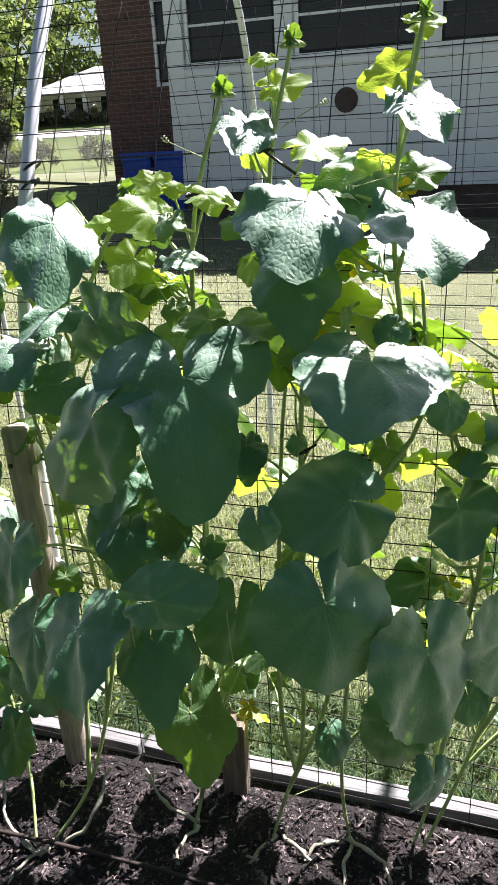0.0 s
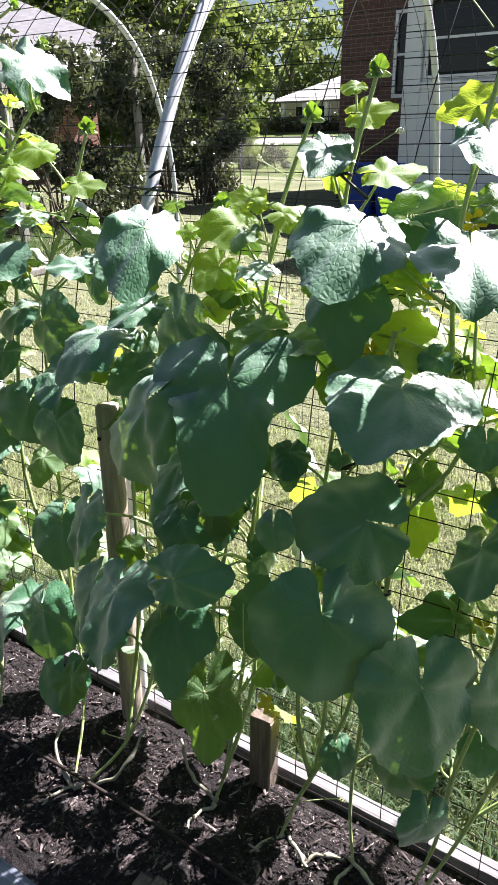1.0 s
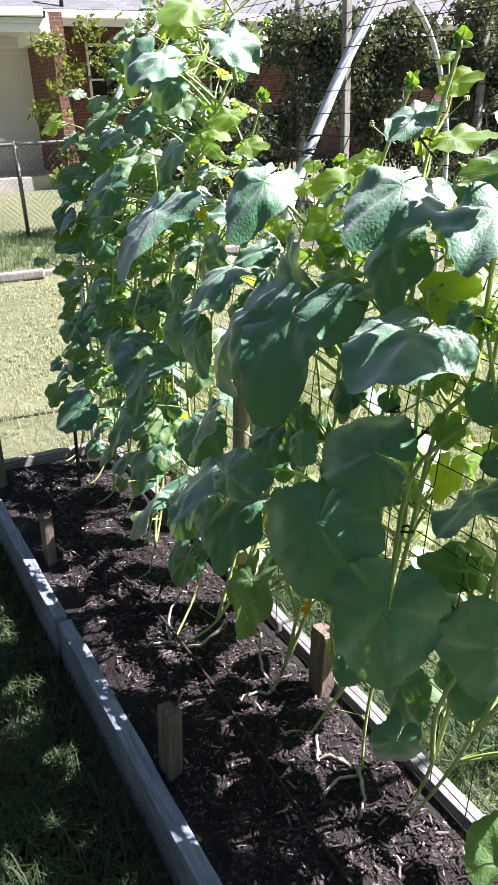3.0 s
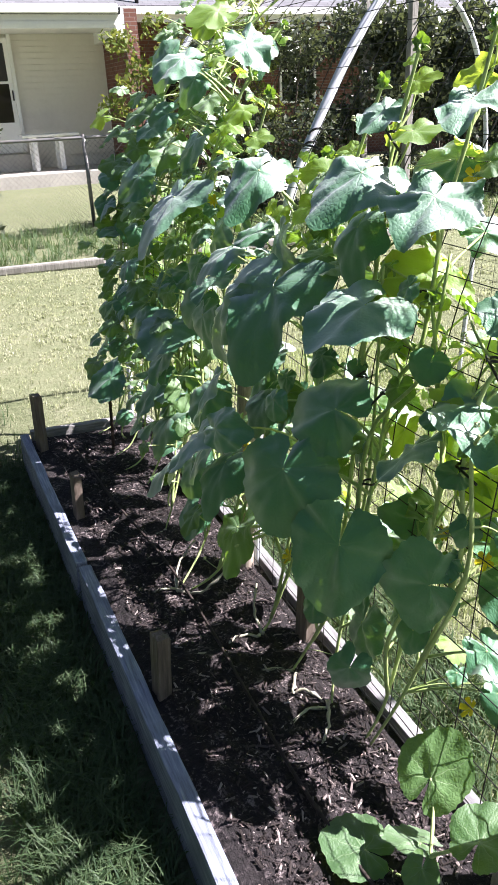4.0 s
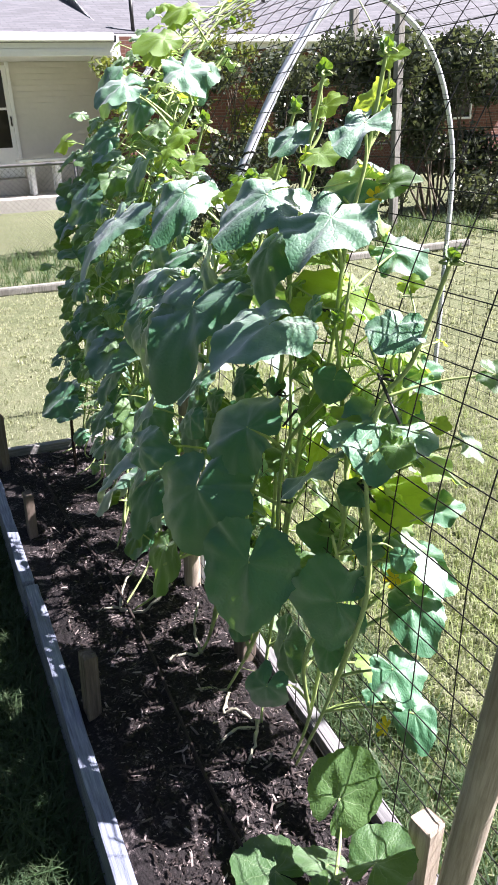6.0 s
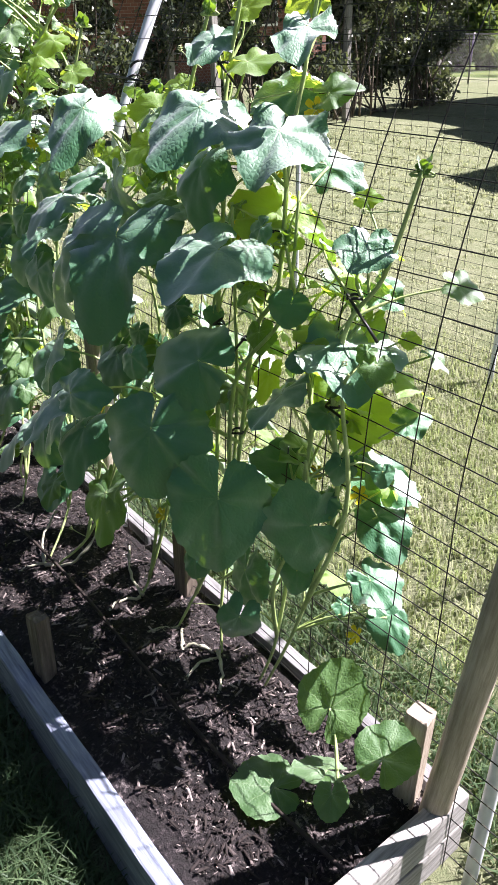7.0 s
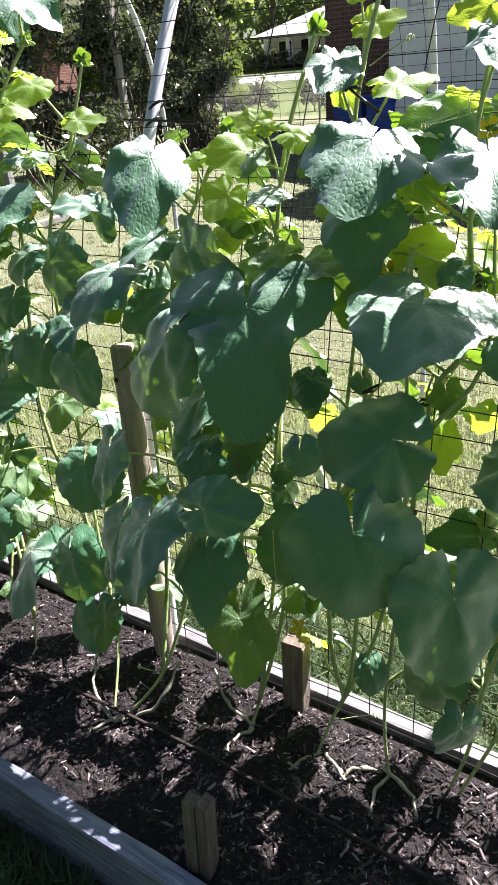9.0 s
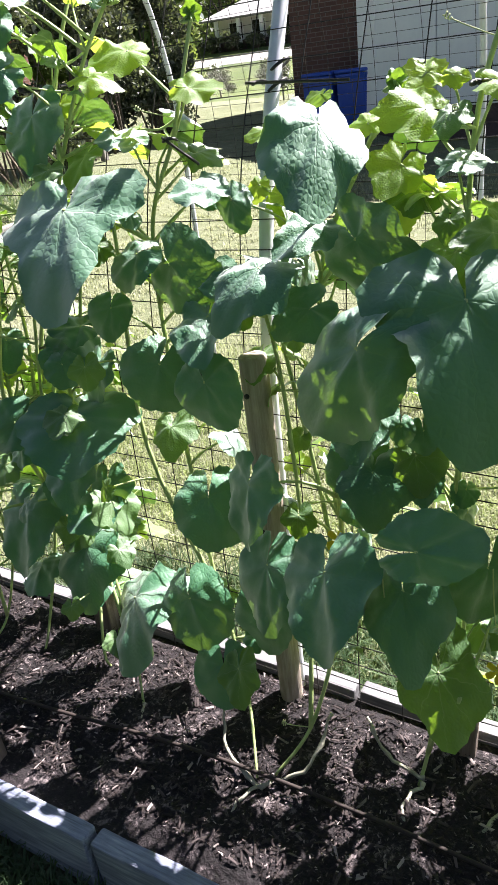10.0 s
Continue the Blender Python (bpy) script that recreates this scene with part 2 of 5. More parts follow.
def long_grass_material():
    n = Nodes("long_green_grass")
    co = n.coords()
    col = n.ramp(n.math("ADD", n.math("MULTIPLY", n.noise(co, 0.35, 4), 0.6), n.math("MULTIPLY", n.noise(co, 6, 4), 0.4)), [(0.36, (0.05, 0.08, 0.03)), (0.5, (0.1, 0.135, 0.05)), (0.66, (0.17, 0.18, 0.085))])
    n.set(Base_Color=col, Roughness=0.95)
    n.bsdf.inputs["Specular IOR Level"].default_value = 0.0
    return n.mat


SOIL, CHIP, LAWN, FAR_LAWN = soil_material(), chip_material(), lawn_material(), long_grass_material()
BLADE = foliage_material("grass_blade", (0.23, 0.26, 0.135), (0.52, 0.52, 0.38), (0.5, 0.54, 0.3), 0.5)
# greener grass, its colour also darkened to carry the vines' shade
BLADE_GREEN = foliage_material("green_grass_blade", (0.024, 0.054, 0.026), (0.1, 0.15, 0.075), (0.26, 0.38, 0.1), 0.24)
# lighter copy of the green blade, sunlight put into its colour
BLADE_LIT = foliage_material("sunlit_green_blade", (0.15, 0.21, 0.08), (0.42, 0.46, 0.25), (0.5, 0.6, 0.22), 0.42)
HEDGE_LEAF = foliage_material("hedge_leaf", (0.02, 0.032, 0.02), (0.12, 0.135, 0.1), (0.24, 0.3, 0.1), 0.2, 0.24)
SHRUB_LEAF = foliage_material("shrub_leaf", (0.05, 0.09, 0.02), (0.16, 0.2, 0.06), (0.4, 0.45, 0.08), 0.35)
TREE_LEAF = foliage_material("tree_leaf", (0.025, 0.055, 0.02), (0.09, 0.14, 0.05), (0.3, 0.4, 0.08), 0.35)
FAR_LEAF = foliage_material("far_tree_leaf", (0.06, 0.11, 0.04), (0.16, 0.22, 0.09), (0.4, 0.5, 0.15), 0.4)
BARK = plain("bark", (0.05, 0.04, 0.03), (0.16, 0.13, 0.1), 12, 0.9, 0.7, 0.02)
WHITE = plain("white_paint", (0.78, 0.79, 0.81), (0.86, 0.87, 0.88), 3, 0.55, 0.08, 0.002)
TRIM = plain("white_trim", (0.8, 0.8, 0.81), (0.87, 0.87, 0.87), 4, 0.45, 0.05, 0.001)
CREAM = plain("cream_siding", (0.68, 0.65, 0.6), (0.76, 0.73, 0.68), 2, 0.6, 0.08, 0.002)
BIN = plain("blue_plastic", (0.012, 0.06, 0.38), (0.022, 0.09, 0.5), 3, 0.45, 0.1, 0.002)
FOUND = plain("dark_foundation", (0.05, 0.035, 0.03), (0.13, 0.09, 0.08), 5, 0.9, 0.4, 0.01)
CONCRETE = plain("concrete", (0.3, 0.29, 0.27), (0.48, 0.46, 0.43), 3, 0.9, 0.3, 0.004)
GALV = plain("galvanised_wire", (0.14, 0.14, 0.14), (0.28, 0.28, 0.28), 20, 0.5, 0, 0.001, 0.5)
# near-black surface of the added block that cuts sky light from behind
SKY_BLOCK = plain("dark_sky_block", (0.004, 0.009, 0.005), (0.012, 0.022, 0.012), 9, 0.9, 0.8, 0.05)
DARK = plain("dark_interior", (0.01, 0.01, 0.01), (0.03, 0.028, 0.026), 3, 0.9, 0)
# door curtains, and the window sheets that imitate reflected sky
CURTAIN_SKY = plain("pale_curtain_and_sky_sheet", (0.6, 0.6, 0.62), (0.78, 0.78, 0.8), 6, 0.9, 0.2, 0.01, 0, (8, 8, 0.4))


def brick_material(name, c1, c2, mortar):
    n = Nodes(name)
    geo = n.add("ShaderNodeTexCoord")
    sep = n.add("ShaderNodeSeparateXYZ")
    n.feed(sep.inputs[0], geo.outputs["Object"])
    across = n.math("ADD", sep.outputs[0], sep.outputs[1])
    comb = n.add("ShaderNodeCombineXYZ")
    n.feed(comb.inputs[0], across)
    n.feed(comb.inputs[1], sep.outputs[2])
    br = n.add("ShaderNodeTexBrick")
    n.feed(br.inputs["Vector"], comb.outputs[0])
    for key, v in (("Scale", 1.0), ("Brick Width", 0.215), ("Row Height", 0.075), ("Mortar Size", 0.006), ("Mortar Smooth", 0.2), ("Bias", 0.0)):
        br.inputs[key].default_value = v
    for key, v in (("Color1", c1), ("Color2", c2), ("Mortar", mortar)):
        br.inputs[key].default_value = (*v, 1)
    stain = n.noise(geo.outputs["Object"], 2, 5)
    n.set(Base_Color=n.mix(n.math("MULTIPLY", stain, 0.4), br.outputs["Color"], tuple(v * 0.5 for v in c1)), Roughness=0.88)
    n.bump(n.math("MULTIPLY", br.outputs["Fac"], -1.0), 0.6, 0.008)
    return n.mat


def shingle_material(name, dark, light):
    n = Nodes(name)
    uv = n.coords("UV")
    br = n.add("ShaderNodeTexBrick")
    n.feed(br.inputs["Vector"], uv)
    for key, v in (("Scale", 1.0), ("Brick Width", 0.3), ("Row Height", 0.14), ("Mortar Size", 0.008), ("Mortar Smooth", 0.5)):
        br.inputs[key].default_value = v
    br.inputs["Color1"].default_value = (*dark, 1)
    br.inputs["Color2"].default_value = (*light, 1)
    br.inputs["Mortar"].default_value = (*(v * 0.45 for v in dark), 1)
    stain = n.noise(uv, 0.8, 5)
    n.set(Base_Color=n.mix(n.math("MULTIPLY", stain, 0.35), br.outputs["Color"], light), Roughness=0.9)
    n.bump(n.math("MULTIPLY", br.outputs["Fac"], -1.0), 0.5, 0.01)
    return n.mat


BRICK = brick_material("red_brick", (0.14, 0.055, 0.04), (0.2, 0.085, 0.06), (0.25, 0.21, 0.19))
BRICK_DARK = brick_material("dark_brick", (0.13, 0.065, 0.05), (0.18, 0.09, 0.07), (0.26, 0.23, 0.21))
SHINGLE = shingle_material("grey_shingle", (0.1, 0.102, 0.115), (0.15, 0.152, 0.17))
SHINGLE_PALE = shingle_material("pale_shingle", (0.25, 0.25, 0.255), (0.33, 0.33, 0.335))


def glass_material():
    n = Nodes("window_glass")
    n.set(Base_Color=(0.02, 0.018, 0.016, 1), Roughness=0.05)
    n.bsdf.inputs["Specular IOR Level"].default_value = 0.35
    return n.mat


GLASS = glass_material()

# ---- ground ----
SLOPE = 0.05


def land(x, y):
    """Height of the lawn: level round the bed, rising gently along the fence and the far gardens."""
    return SLOPE * (np.clip(y, -6, 14) - 2) * np.clip((-4.2 - x) / 2.6, 0, 1)


def ground():
    n = 90
    xs = [(-1 if i < 0 else 1) * (abs(i) / n) ** 2.6 * 260 for i in range(-n, n + 1)]
    verts, faces = [], []
    for y in xs:
        for x in xs:
            h = 0.012 * noise.noise((x * 1.3, y * 1.3, 0)) + 0.03 * noise.noise((x * 0.25, y * 0.25, 4))
            verts.append((x - 2, y + 3, h - 0.02 + float(land(x - 2, y + 3))))
    w = len(xs)
    for j in range(w - 1):
        for i in range(w - 1):
            a = j * w + i
            faces.append((a, a + 1, a + 1 + w, a + w))
    return tagged(put("ground", mesh_of("ground", verts, faces, LAWN, True)), "sunlit mown lawn, dry in patches, green in the shade", "lawn", kind="structure")


ground()


def grass(name, count, x0, x1, y0, y1, low, high, label, skip=None, seed=1, material=None, fade=0.02, lay=0.0):
    g = np.random.default_rng(seed)
    tufts = max(1, count // 9)
    xy = np.stack([g.uniform(x0, x1, tufts), g.uniform(y0, y1, tufts)], 1)
    tall = g.uniform(0.55, 1.25, tufts)
    pick = g.integers(0, tufts, count)
    xy = xy[pick] + g.normal(0, 0.02, (count, 2))
    keep = np.ones(count, bool)
    for a, b, c, d in skip or ():
        keep &= ~((xy[:, 0] > a) & (xy[:, 0] < b) & (xy[:, 1] > c) & (xy[:, 1] < d))
    edge = np.minimum.reduce([xy[:, 0] - x0, x1 - xy[:, 0], xy[:, 1] - y0, y1 - xy[:, 1]])
    keep &= g.uniform(0, 1, count) < 0.08 + edge / fade
    xy = xy[keep]
    k = len(xy)
    h = g.uniform(low, high, k) * tall[pick[keep]]
    a = g.uniform(0, 2 * np.pi, k)
    lean = g.uniform(0.6, 2.4, k) * h + lay * g.uniform(0.3, 1.0, k)
    w = g.uniform(0.0012, 0.0026, k) * (1 + 0.7 * (xy[:, 1] > 4) + 0.7 * (xy[:, 0] < -3.5))
    d, s = np.stack([np.cos(a), np.sin(a)], 1), np.stack([-np.sin(a), np.cos(a)], 1)
    z0 = land(xy[:, 0], xy[:, 1])
    co = np.zeros((k, 5, 3))
    co[:, 0, :2], co[:, 1, :2] = xy - s * w[:, None], xy + s * w[:, None]
    mid = xy + d * (lean * 0.35)[:, None]
    co[:, 2, :2], co[:, 3, :2] = mid + s * (w * 0.8)[:, None], mid - s * (w * 0.8)[:, None]
    co[:, 4, :2] = xy + d * lean[:, None]
    co[:, :2, 2], co[:, 2:4, 2], co[:, 4, 2] = (z0 - 0.03)[:, None], (z0 + h * 0.6)[:, None], z0 + h
    base = np.arange(k) * 5
    me = bpy.data.meshes.new(name)
    me.vertices.add(k * 5)
    me.vertices.foreach_set("co", co.ravel())
    loops = np.stack([base, base + 1, base + 2, base + 3, base + 3, base + 2, base + 4], 1).ravel()
    me.loops.add(k * 7)
    me.loops.foreach_set("vertex_index", loops.astype(np.int32))
    me.polygons.add(k * 2)
    starts = np.stack([np.arange(k) * 7, np.arange(k) * 7 + 4], 1).ravel()
    me.polygons.foreach_set("loop_start", starts.astype(np.int32))
    me.update(calc_edges=True)
    me.validate()
    me.materials.append(material or BLADE)
    return tagged(put(name, me), label, "grass", kind="stuff")


BED = (-2.04, 0.5, 0.58, 1.17)
grass("lawn_grass", 95000, -3.0, 2.4, 1.17, 3.9, 0.002, 0.006, "short mown grass with pale dry blades", [BED], 3, None, 0.9, 0.022)
grass("lawn_grass", 90000, -7.0, 3.2, 0.3, 5.0, 0.0005, 0.0025, "short mown grass with pale dry blades", [BED, (-3.0, 2.4, 1.17, 3.4)], 13, None, 1.2, 0.024)
# the dark blades deepen the shade in front of the bed by colour
grass("shaded_grass", 150000, -2.7, 3.2, -2.3, 0.585, 0.02, 0.06, "thick green grass beside the bed, shade toned into its colour", None, 4, BLADE_GREEN, 1.5)
grass("shaded_grass", 20000, -2.1, 1.2, 0.3, 0.585, 0.02, 0.05, "thick green grass along the front plank, shade toned into its colour", None, 14, BLADE_GREEN)
grass("lawn_grass", 45000, -8.0, 3.5, 3.6, 10.0, 0.002, 0.006, "short mown grass with pale dry blades", None, 5, None, 1.5, 0.03)
grass("lawn_grass", 80000, -3.5, 2.4, 1.2, 3.6, 0.003, 0.012, "scattered green blades in the pale mown lawn", [BED], 23, BLADE_LIT, 0.8, 0.02)
grass("border_weeds", 12000, -9.1, -6.75, -2.5, 8.0, 0.04, 0.2, "straggly weeds and grass in the border along the fence", None, 8, BLADE_GREEN)
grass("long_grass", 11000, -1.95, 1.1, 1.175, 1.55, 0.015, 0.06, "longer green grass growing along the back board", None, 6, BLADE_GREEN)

# ---- raised bed ----
def soil():
    nx, ny = 200, 50
    verts, faces = [], []
    for j in range(ny):
        for i in range(nx):
            x, y = -2.01 + 2.48 * i / (nx - 1), 0.61 + 0.53 * j / (ny - 1)
            h = 0.128 + 0.018 * noise.noise((x * 4, y * 4, 1)) + 0.008 * noise.noise((x * 19, y * 19, 2)) + 0.005 * noise.noise((x * 60, y * 60, 3))
            rim = min(1.0, max(0.0, (min(y - 0.645, 1.128 - y, x + 2.03, 0.455 - x)) / 0.05))
            verts.append((x, y, min(h, 0.118) * (1 - rim) + h * rim))
    for j in range(ny - 1):
        for i in range(nx - 1):
            a = j * nx + i
            faces.append((a, a + 1, a + 1 + nx, a + nx))
    return tagged(put("garden_soil", mesh_of("garden_soil", verts, faces, SOIL, True)), "dark moist garden soil in the raised bed", "soil", kind="structure")


soil()


def chips(count, seed):
    r = random.Random(seed)
    out = []
    for _ in range(count):
        x, y = r.uniform(-1.98, 0.44), r.uniform(0.685, 1.1)
        size = r.uniform(0.0075, 0.016) if r.random() < 0.12 else r.uniform(0.002, 0.005)
        m = Matrix.Translation((x, y, 0.134 + 0.018 * noise.noise((x * 4, y * 4, 1)) + 0.008 * noise.noise((x * 19, y * 19, 2)))) @ Euler((r.uniform(-0.6, 0.6), r.uniform(-0.6, 0.6), r.uniform(0, 6.3))).to_matrix().to_4x4()
        a, b, c = size, min(0.003, size * r.uniform(0.2, 0.45)), min(0.001, size * 0.12)
        v = [m @ Vector(p) for p in ((-a, -b, 0), (a * 0.8, -b * 0.7, 0), (a, b * 0.8, 0), (-a * 0.7, b, 0), (-a * 0.8, -b * 0.6, c), (a * 0.7, -b * 0.5, c), (a * 0.8, b * 0.5, c), (-a * 0.6, b * 0.7, c))]
        out.append((v, [(4, 5, 6, 7), (0, 1, 5, 4), (1, 2, 6, 5), (2, 3, 7, 6), (3, 0, 4, 7)]))
    return tagged(put("bark_mulch", mesh_of("bark_mulch", *joined(out), CHIP)), "scattered bark and wood chip mulch on the soil", "mulch", kind="stuff")


chips(17000, 11)


def board(name, lo, hi, material, label, turn=0.0):
    """A worn plank with softened, slightly wavy edges."""
    lo, hi = Vector(lo), Vector(hi)
    size, mid = hi - lo, (lo + hi) / 2
    bm = box_bm(size, (0, 0, 0), 0.006, 2)
    long = 0 if size.x > size.y else 1
    cuts = [e for e in bm.edges if abs((e.verts[0].co - e.verts[1].co)[long]) > max(size) * 0.6]
    bmesh.ops.subdivide_edges(bm, edges=cuts, cuts=24, use_grid_fill=True)
    for v in bm.verts:
        p = v.co * 9
        v.co += Vector((0.003 * noise.noise(p), 0.003 * noise.noise(p + Vector((7, 0, 0))), 0.004 * noise.noise((p.x * 0.4, p.y * 0.4, 3))))
    ob = thing(name, *mid, label, "board", "boards round the bed")
    ob.rotation_euler.z = radians(turn)
    part("plank", bm, material, ob)
    return ob


board("bed_board", (-2.03, 0.586, 0.0), (-0.945, 0.624, 0.148), BOARD, "weathered grey plank edging the raised bed", 0.6)
board("bed_board", (-0.935, 0.606, -0.01), (0.49, 0.646, 0.14), BOARD, "weathered grey plank edging the raised bed, worn at the joint", 0.5)
board("bed_board", (-2.03, 1.128, 0.0), (-0.62, 1.166, 0.15), BOARD_SHADE_TONED, "weathered grey back plank of the raised bed")
board("bed_board", (-0.61, 1.13, 0.0), (0.45, 1.168, 0.15), BOARD_SHADE_TONED, "weathered grey back plank of the raised bed")
board("bed_board", (-2.07, 0.63, 0.0), (-2.032, 1.125, 0.15), BOARD_END, "weathered end plank of the raised bed")
board("bed_board", (0.455, 0.655, 0.085), (0.495, 1.165, 0.165), BOARD_END, "pale sunlit upper end plank of the raised bed")
board("bed_board", (0.458, 0.655, 0.0), (0.496, 1.165, 0.08), BOARD_END, "pale sunlit lower end plank of the raised bed")


def stake(name, x, y, top, w, d, material, label, lean=(0, 0), turn=0, base=0.05, nails=0):
    ob = thing(name, x, y, base, label, "stake")
    ob.rotation_euler = (radians(lean[0]), radians(lean[1]), radians(turn))
    bm = box_bm((w, d, top - base), (0, 0, (top - base) / 2), 0.004, 2)
    for v in bm.verts:
        if v.co.z > (top - base) * 0.7:
            v.co.z += R.uniform(-0.006, 0.006)
        v.co.x += R.uniform(-0.0015, 0.0015)
    part("shaft", bm, material, ob)
    return ob


stake("wooden_stake", -0.345, 0.672, 0.30, 0.025, 0.034, STAKE, "short square wooden stake driven beside the front plank", (0, 2), 8)
stake("wooden_stake", -0.317, 0.674, 0.31, 0.023, 0.034, STAKE, "short square wooden stake paired with its neighbour", (0, 2), 4)
stake("wooden_stake", -1.275, 0.675, 0.285, 0.05, 0.03, STAKE, "short flat wooden stake inside the front plank", (0, -1), 3)
stake("wooden_stake", -1.9, 0.655, 0.36, 0.06, 0.035, STAKE, "dark wooden stake at the corner of the bed", (0, -3), 10)
stake("wooden_stake", -0.377, 1.1, 0.31, 0.05, 0.045, STAKE, "stout brown stake against the back plank", (0, 1), 5)
stake("wooden_stake", -1.3, 1.1, 0.32, 0.05, 0.045, STAKE, "brown stake against the back plank, half hidden by leaves", (0, 1), 5)
stake("wooden_stake", 0.405, 1.09, 0.37, 0.042, 0.042, STAKE_PALE, "pale weathered square stake at the bed corner", (1, 1), 12)


def round_post(x, y, top, radius, lean, label):
    ob = thing("wooden_post", x, y, 0.0, label, "post")
    ob.rotation_euler = (radians(lean[0]), radians(lean[1]), 0)
    pts = [(0, 0, top * i / 12) for i in range(13)]
    rad = [radius * (1 + 0.05 * noise.noise((x, y, i * 0.7))) for i in range(13)]
    pts.append((0, 0, top + 0.004))
    rad.append(radius * 0.82)
    tube_part("shaft", pts, rad, STAKE_PALE, ob, 14)
    for z in (0.93, 0.62):
        if z < 1:
            tube_part("screw", [(-0.2 * radius, -radius - 0.003, top * z), (-0.2 * radius, -radius + 0.004, top * z)], 0.005, TIE, ob, 8, "dark screw head")
    return ob


round_post(-0.757, 1.088, 0.935, 0.026, (0, 0), "bare round wooden post with a cut top tied to the trellis")
round_post(0.452, 1.1, 1.6, 0.027, (0, 5), "weathered wooden corner post with knots at the bed end")

# a ribbed steel bar near the far end
bar = thing("steel_bar", -1.78, 0.93, 0.1, "thin dark ribbed steel bar standing in the soil", "rod")
tube_part("rod", [(0, 0, 0.008 * i) for i in range(32)], [0.006 + 0.0016 * (i % 2) for i in range(32)], RUST, bar, 8)

hose = thing("soaker_hose", -0.7, 0.84, 0.14, "thin dark soaker hose lying along the mulch", "hose")
tube_part("tubing", [p - hose.location for p in curve([(-1.93, 0.76, 0.15), (-1.6, 0.785, 0.15), (-1.29, 0.804, 0.148), (-0.87, 0.85, 0.15), (-0.52, 0.862, 0.148), (-0.2, 0.853, 0.15), (0.1, 0.85, 0.148), (0.44, 0.88, 0.15)], 10)], 0.0042, HOSE, hose, 7)

# ---- arched trellis ----
CY = 2.14
BOW = curve([(0, 1.11, 0), (0, 1.115, 0.6), (0, 1.135, 0.98), (0, 1.255, 1.37), (0, 1.55, 1.79), (0, 2.2, 2.1), (0, 2.85, 1.93), (0, 3.14, 1.42), (0, 3.18, 0.7), (0, 3.19, 0)], 14)
RUN = [0.0]
for p, q in zip(BOW, BOW[1:]):
    RUN.append(RUN[-1] + (q - p).length)
ARCH = RUN[-1]


def arch(s):
    """The point at arc length s along the trellis, from the near foot over the top to the far foot."""
    return float(np.interp(s, RUN, [p.y for p in BOW])), float(np.interp(s, RUN, [p.z for p in BOW]))


def hoop(x, shift, label):
    ob = thing("trellis_hoop", x, CY, 0, label, "hoop", "hoops of the trellis")
    pts = []
    for i in range(61):
        y, z = arch(ARCH * i / 60)
        pts.append((shift * (y - 1.11), y - CY + 0.016, z - 0.05 * (i in (0, 60))))
    tube_part("pipe", pts, 0.0132, PVC, ob, 12)
    for z in (1.35, 1.38, 0.9):
        y = float(np.interp(z, [p.z for p in BOW[:60]], [p.y for p in BOW[:60]])) + 0.016
        ring = [(0.0165 * math.cos(a), y - CY + 0.0165 * math.sin(a), z + 0.01 * math.cos(a)) for a in [2 * math.pi * i / 16 for i in range(17)]]
        tube_part("tie", ring, 0.003, TIE, ob, 5, "black cable tie round the pipe")
    return ob


hoop(-0.755, -0.06, "white plastic pipe hoop arching over the lawn")
hoop(-2.2, -0.05, "white plastic pipe hoop at the far end of the bed")
hoop(0.55, 0.0, "white plastic pipe hoop beside the corner post")


def trellis():
    ob = thing("wire_trellis", -0.8, CY, 0, "dark welded wire garden mesh bent over the hoops", "trellis")
    x0, x1 = -2.3, 0.6
    step = 0.1
    n = int(ARCH / 0.0505)
    for i in range(1, n):
        s = i * 0.0505
        y, z = arch(s)
        pts = []
        for k in range(32):
            x = x0 + (x1 - x0) * k / 31
            q = (x * 2.2, s * 3, 1)
            pts.append((x + 0.8, y - CY + 0.012 * noise.noise(q), z + 0.008 * noise.noise((x * 1.5, s * 4, 9))))
        tube_part("cross_wire", pts, 0.00115, WIRE, ob, 4)
    k = 0
    while x0 + step * k <= x1:
        x = x0 + step * k
        pts = []
        for i in range(100):
            s = ARCH * i / 99
            y, z = arch(s)
            pts.append((x + 0.8 + 0.006 * noise.noise((k, s * 2, 4)), y - CY + 0.012 * noise.noise((x * 2.2, s * 3, 1)) - 0.002, z))
        tube_part("upright_wire", pts, 0.00115, WIRE, ob, 4)
        k += 1
    return ob


trellis()

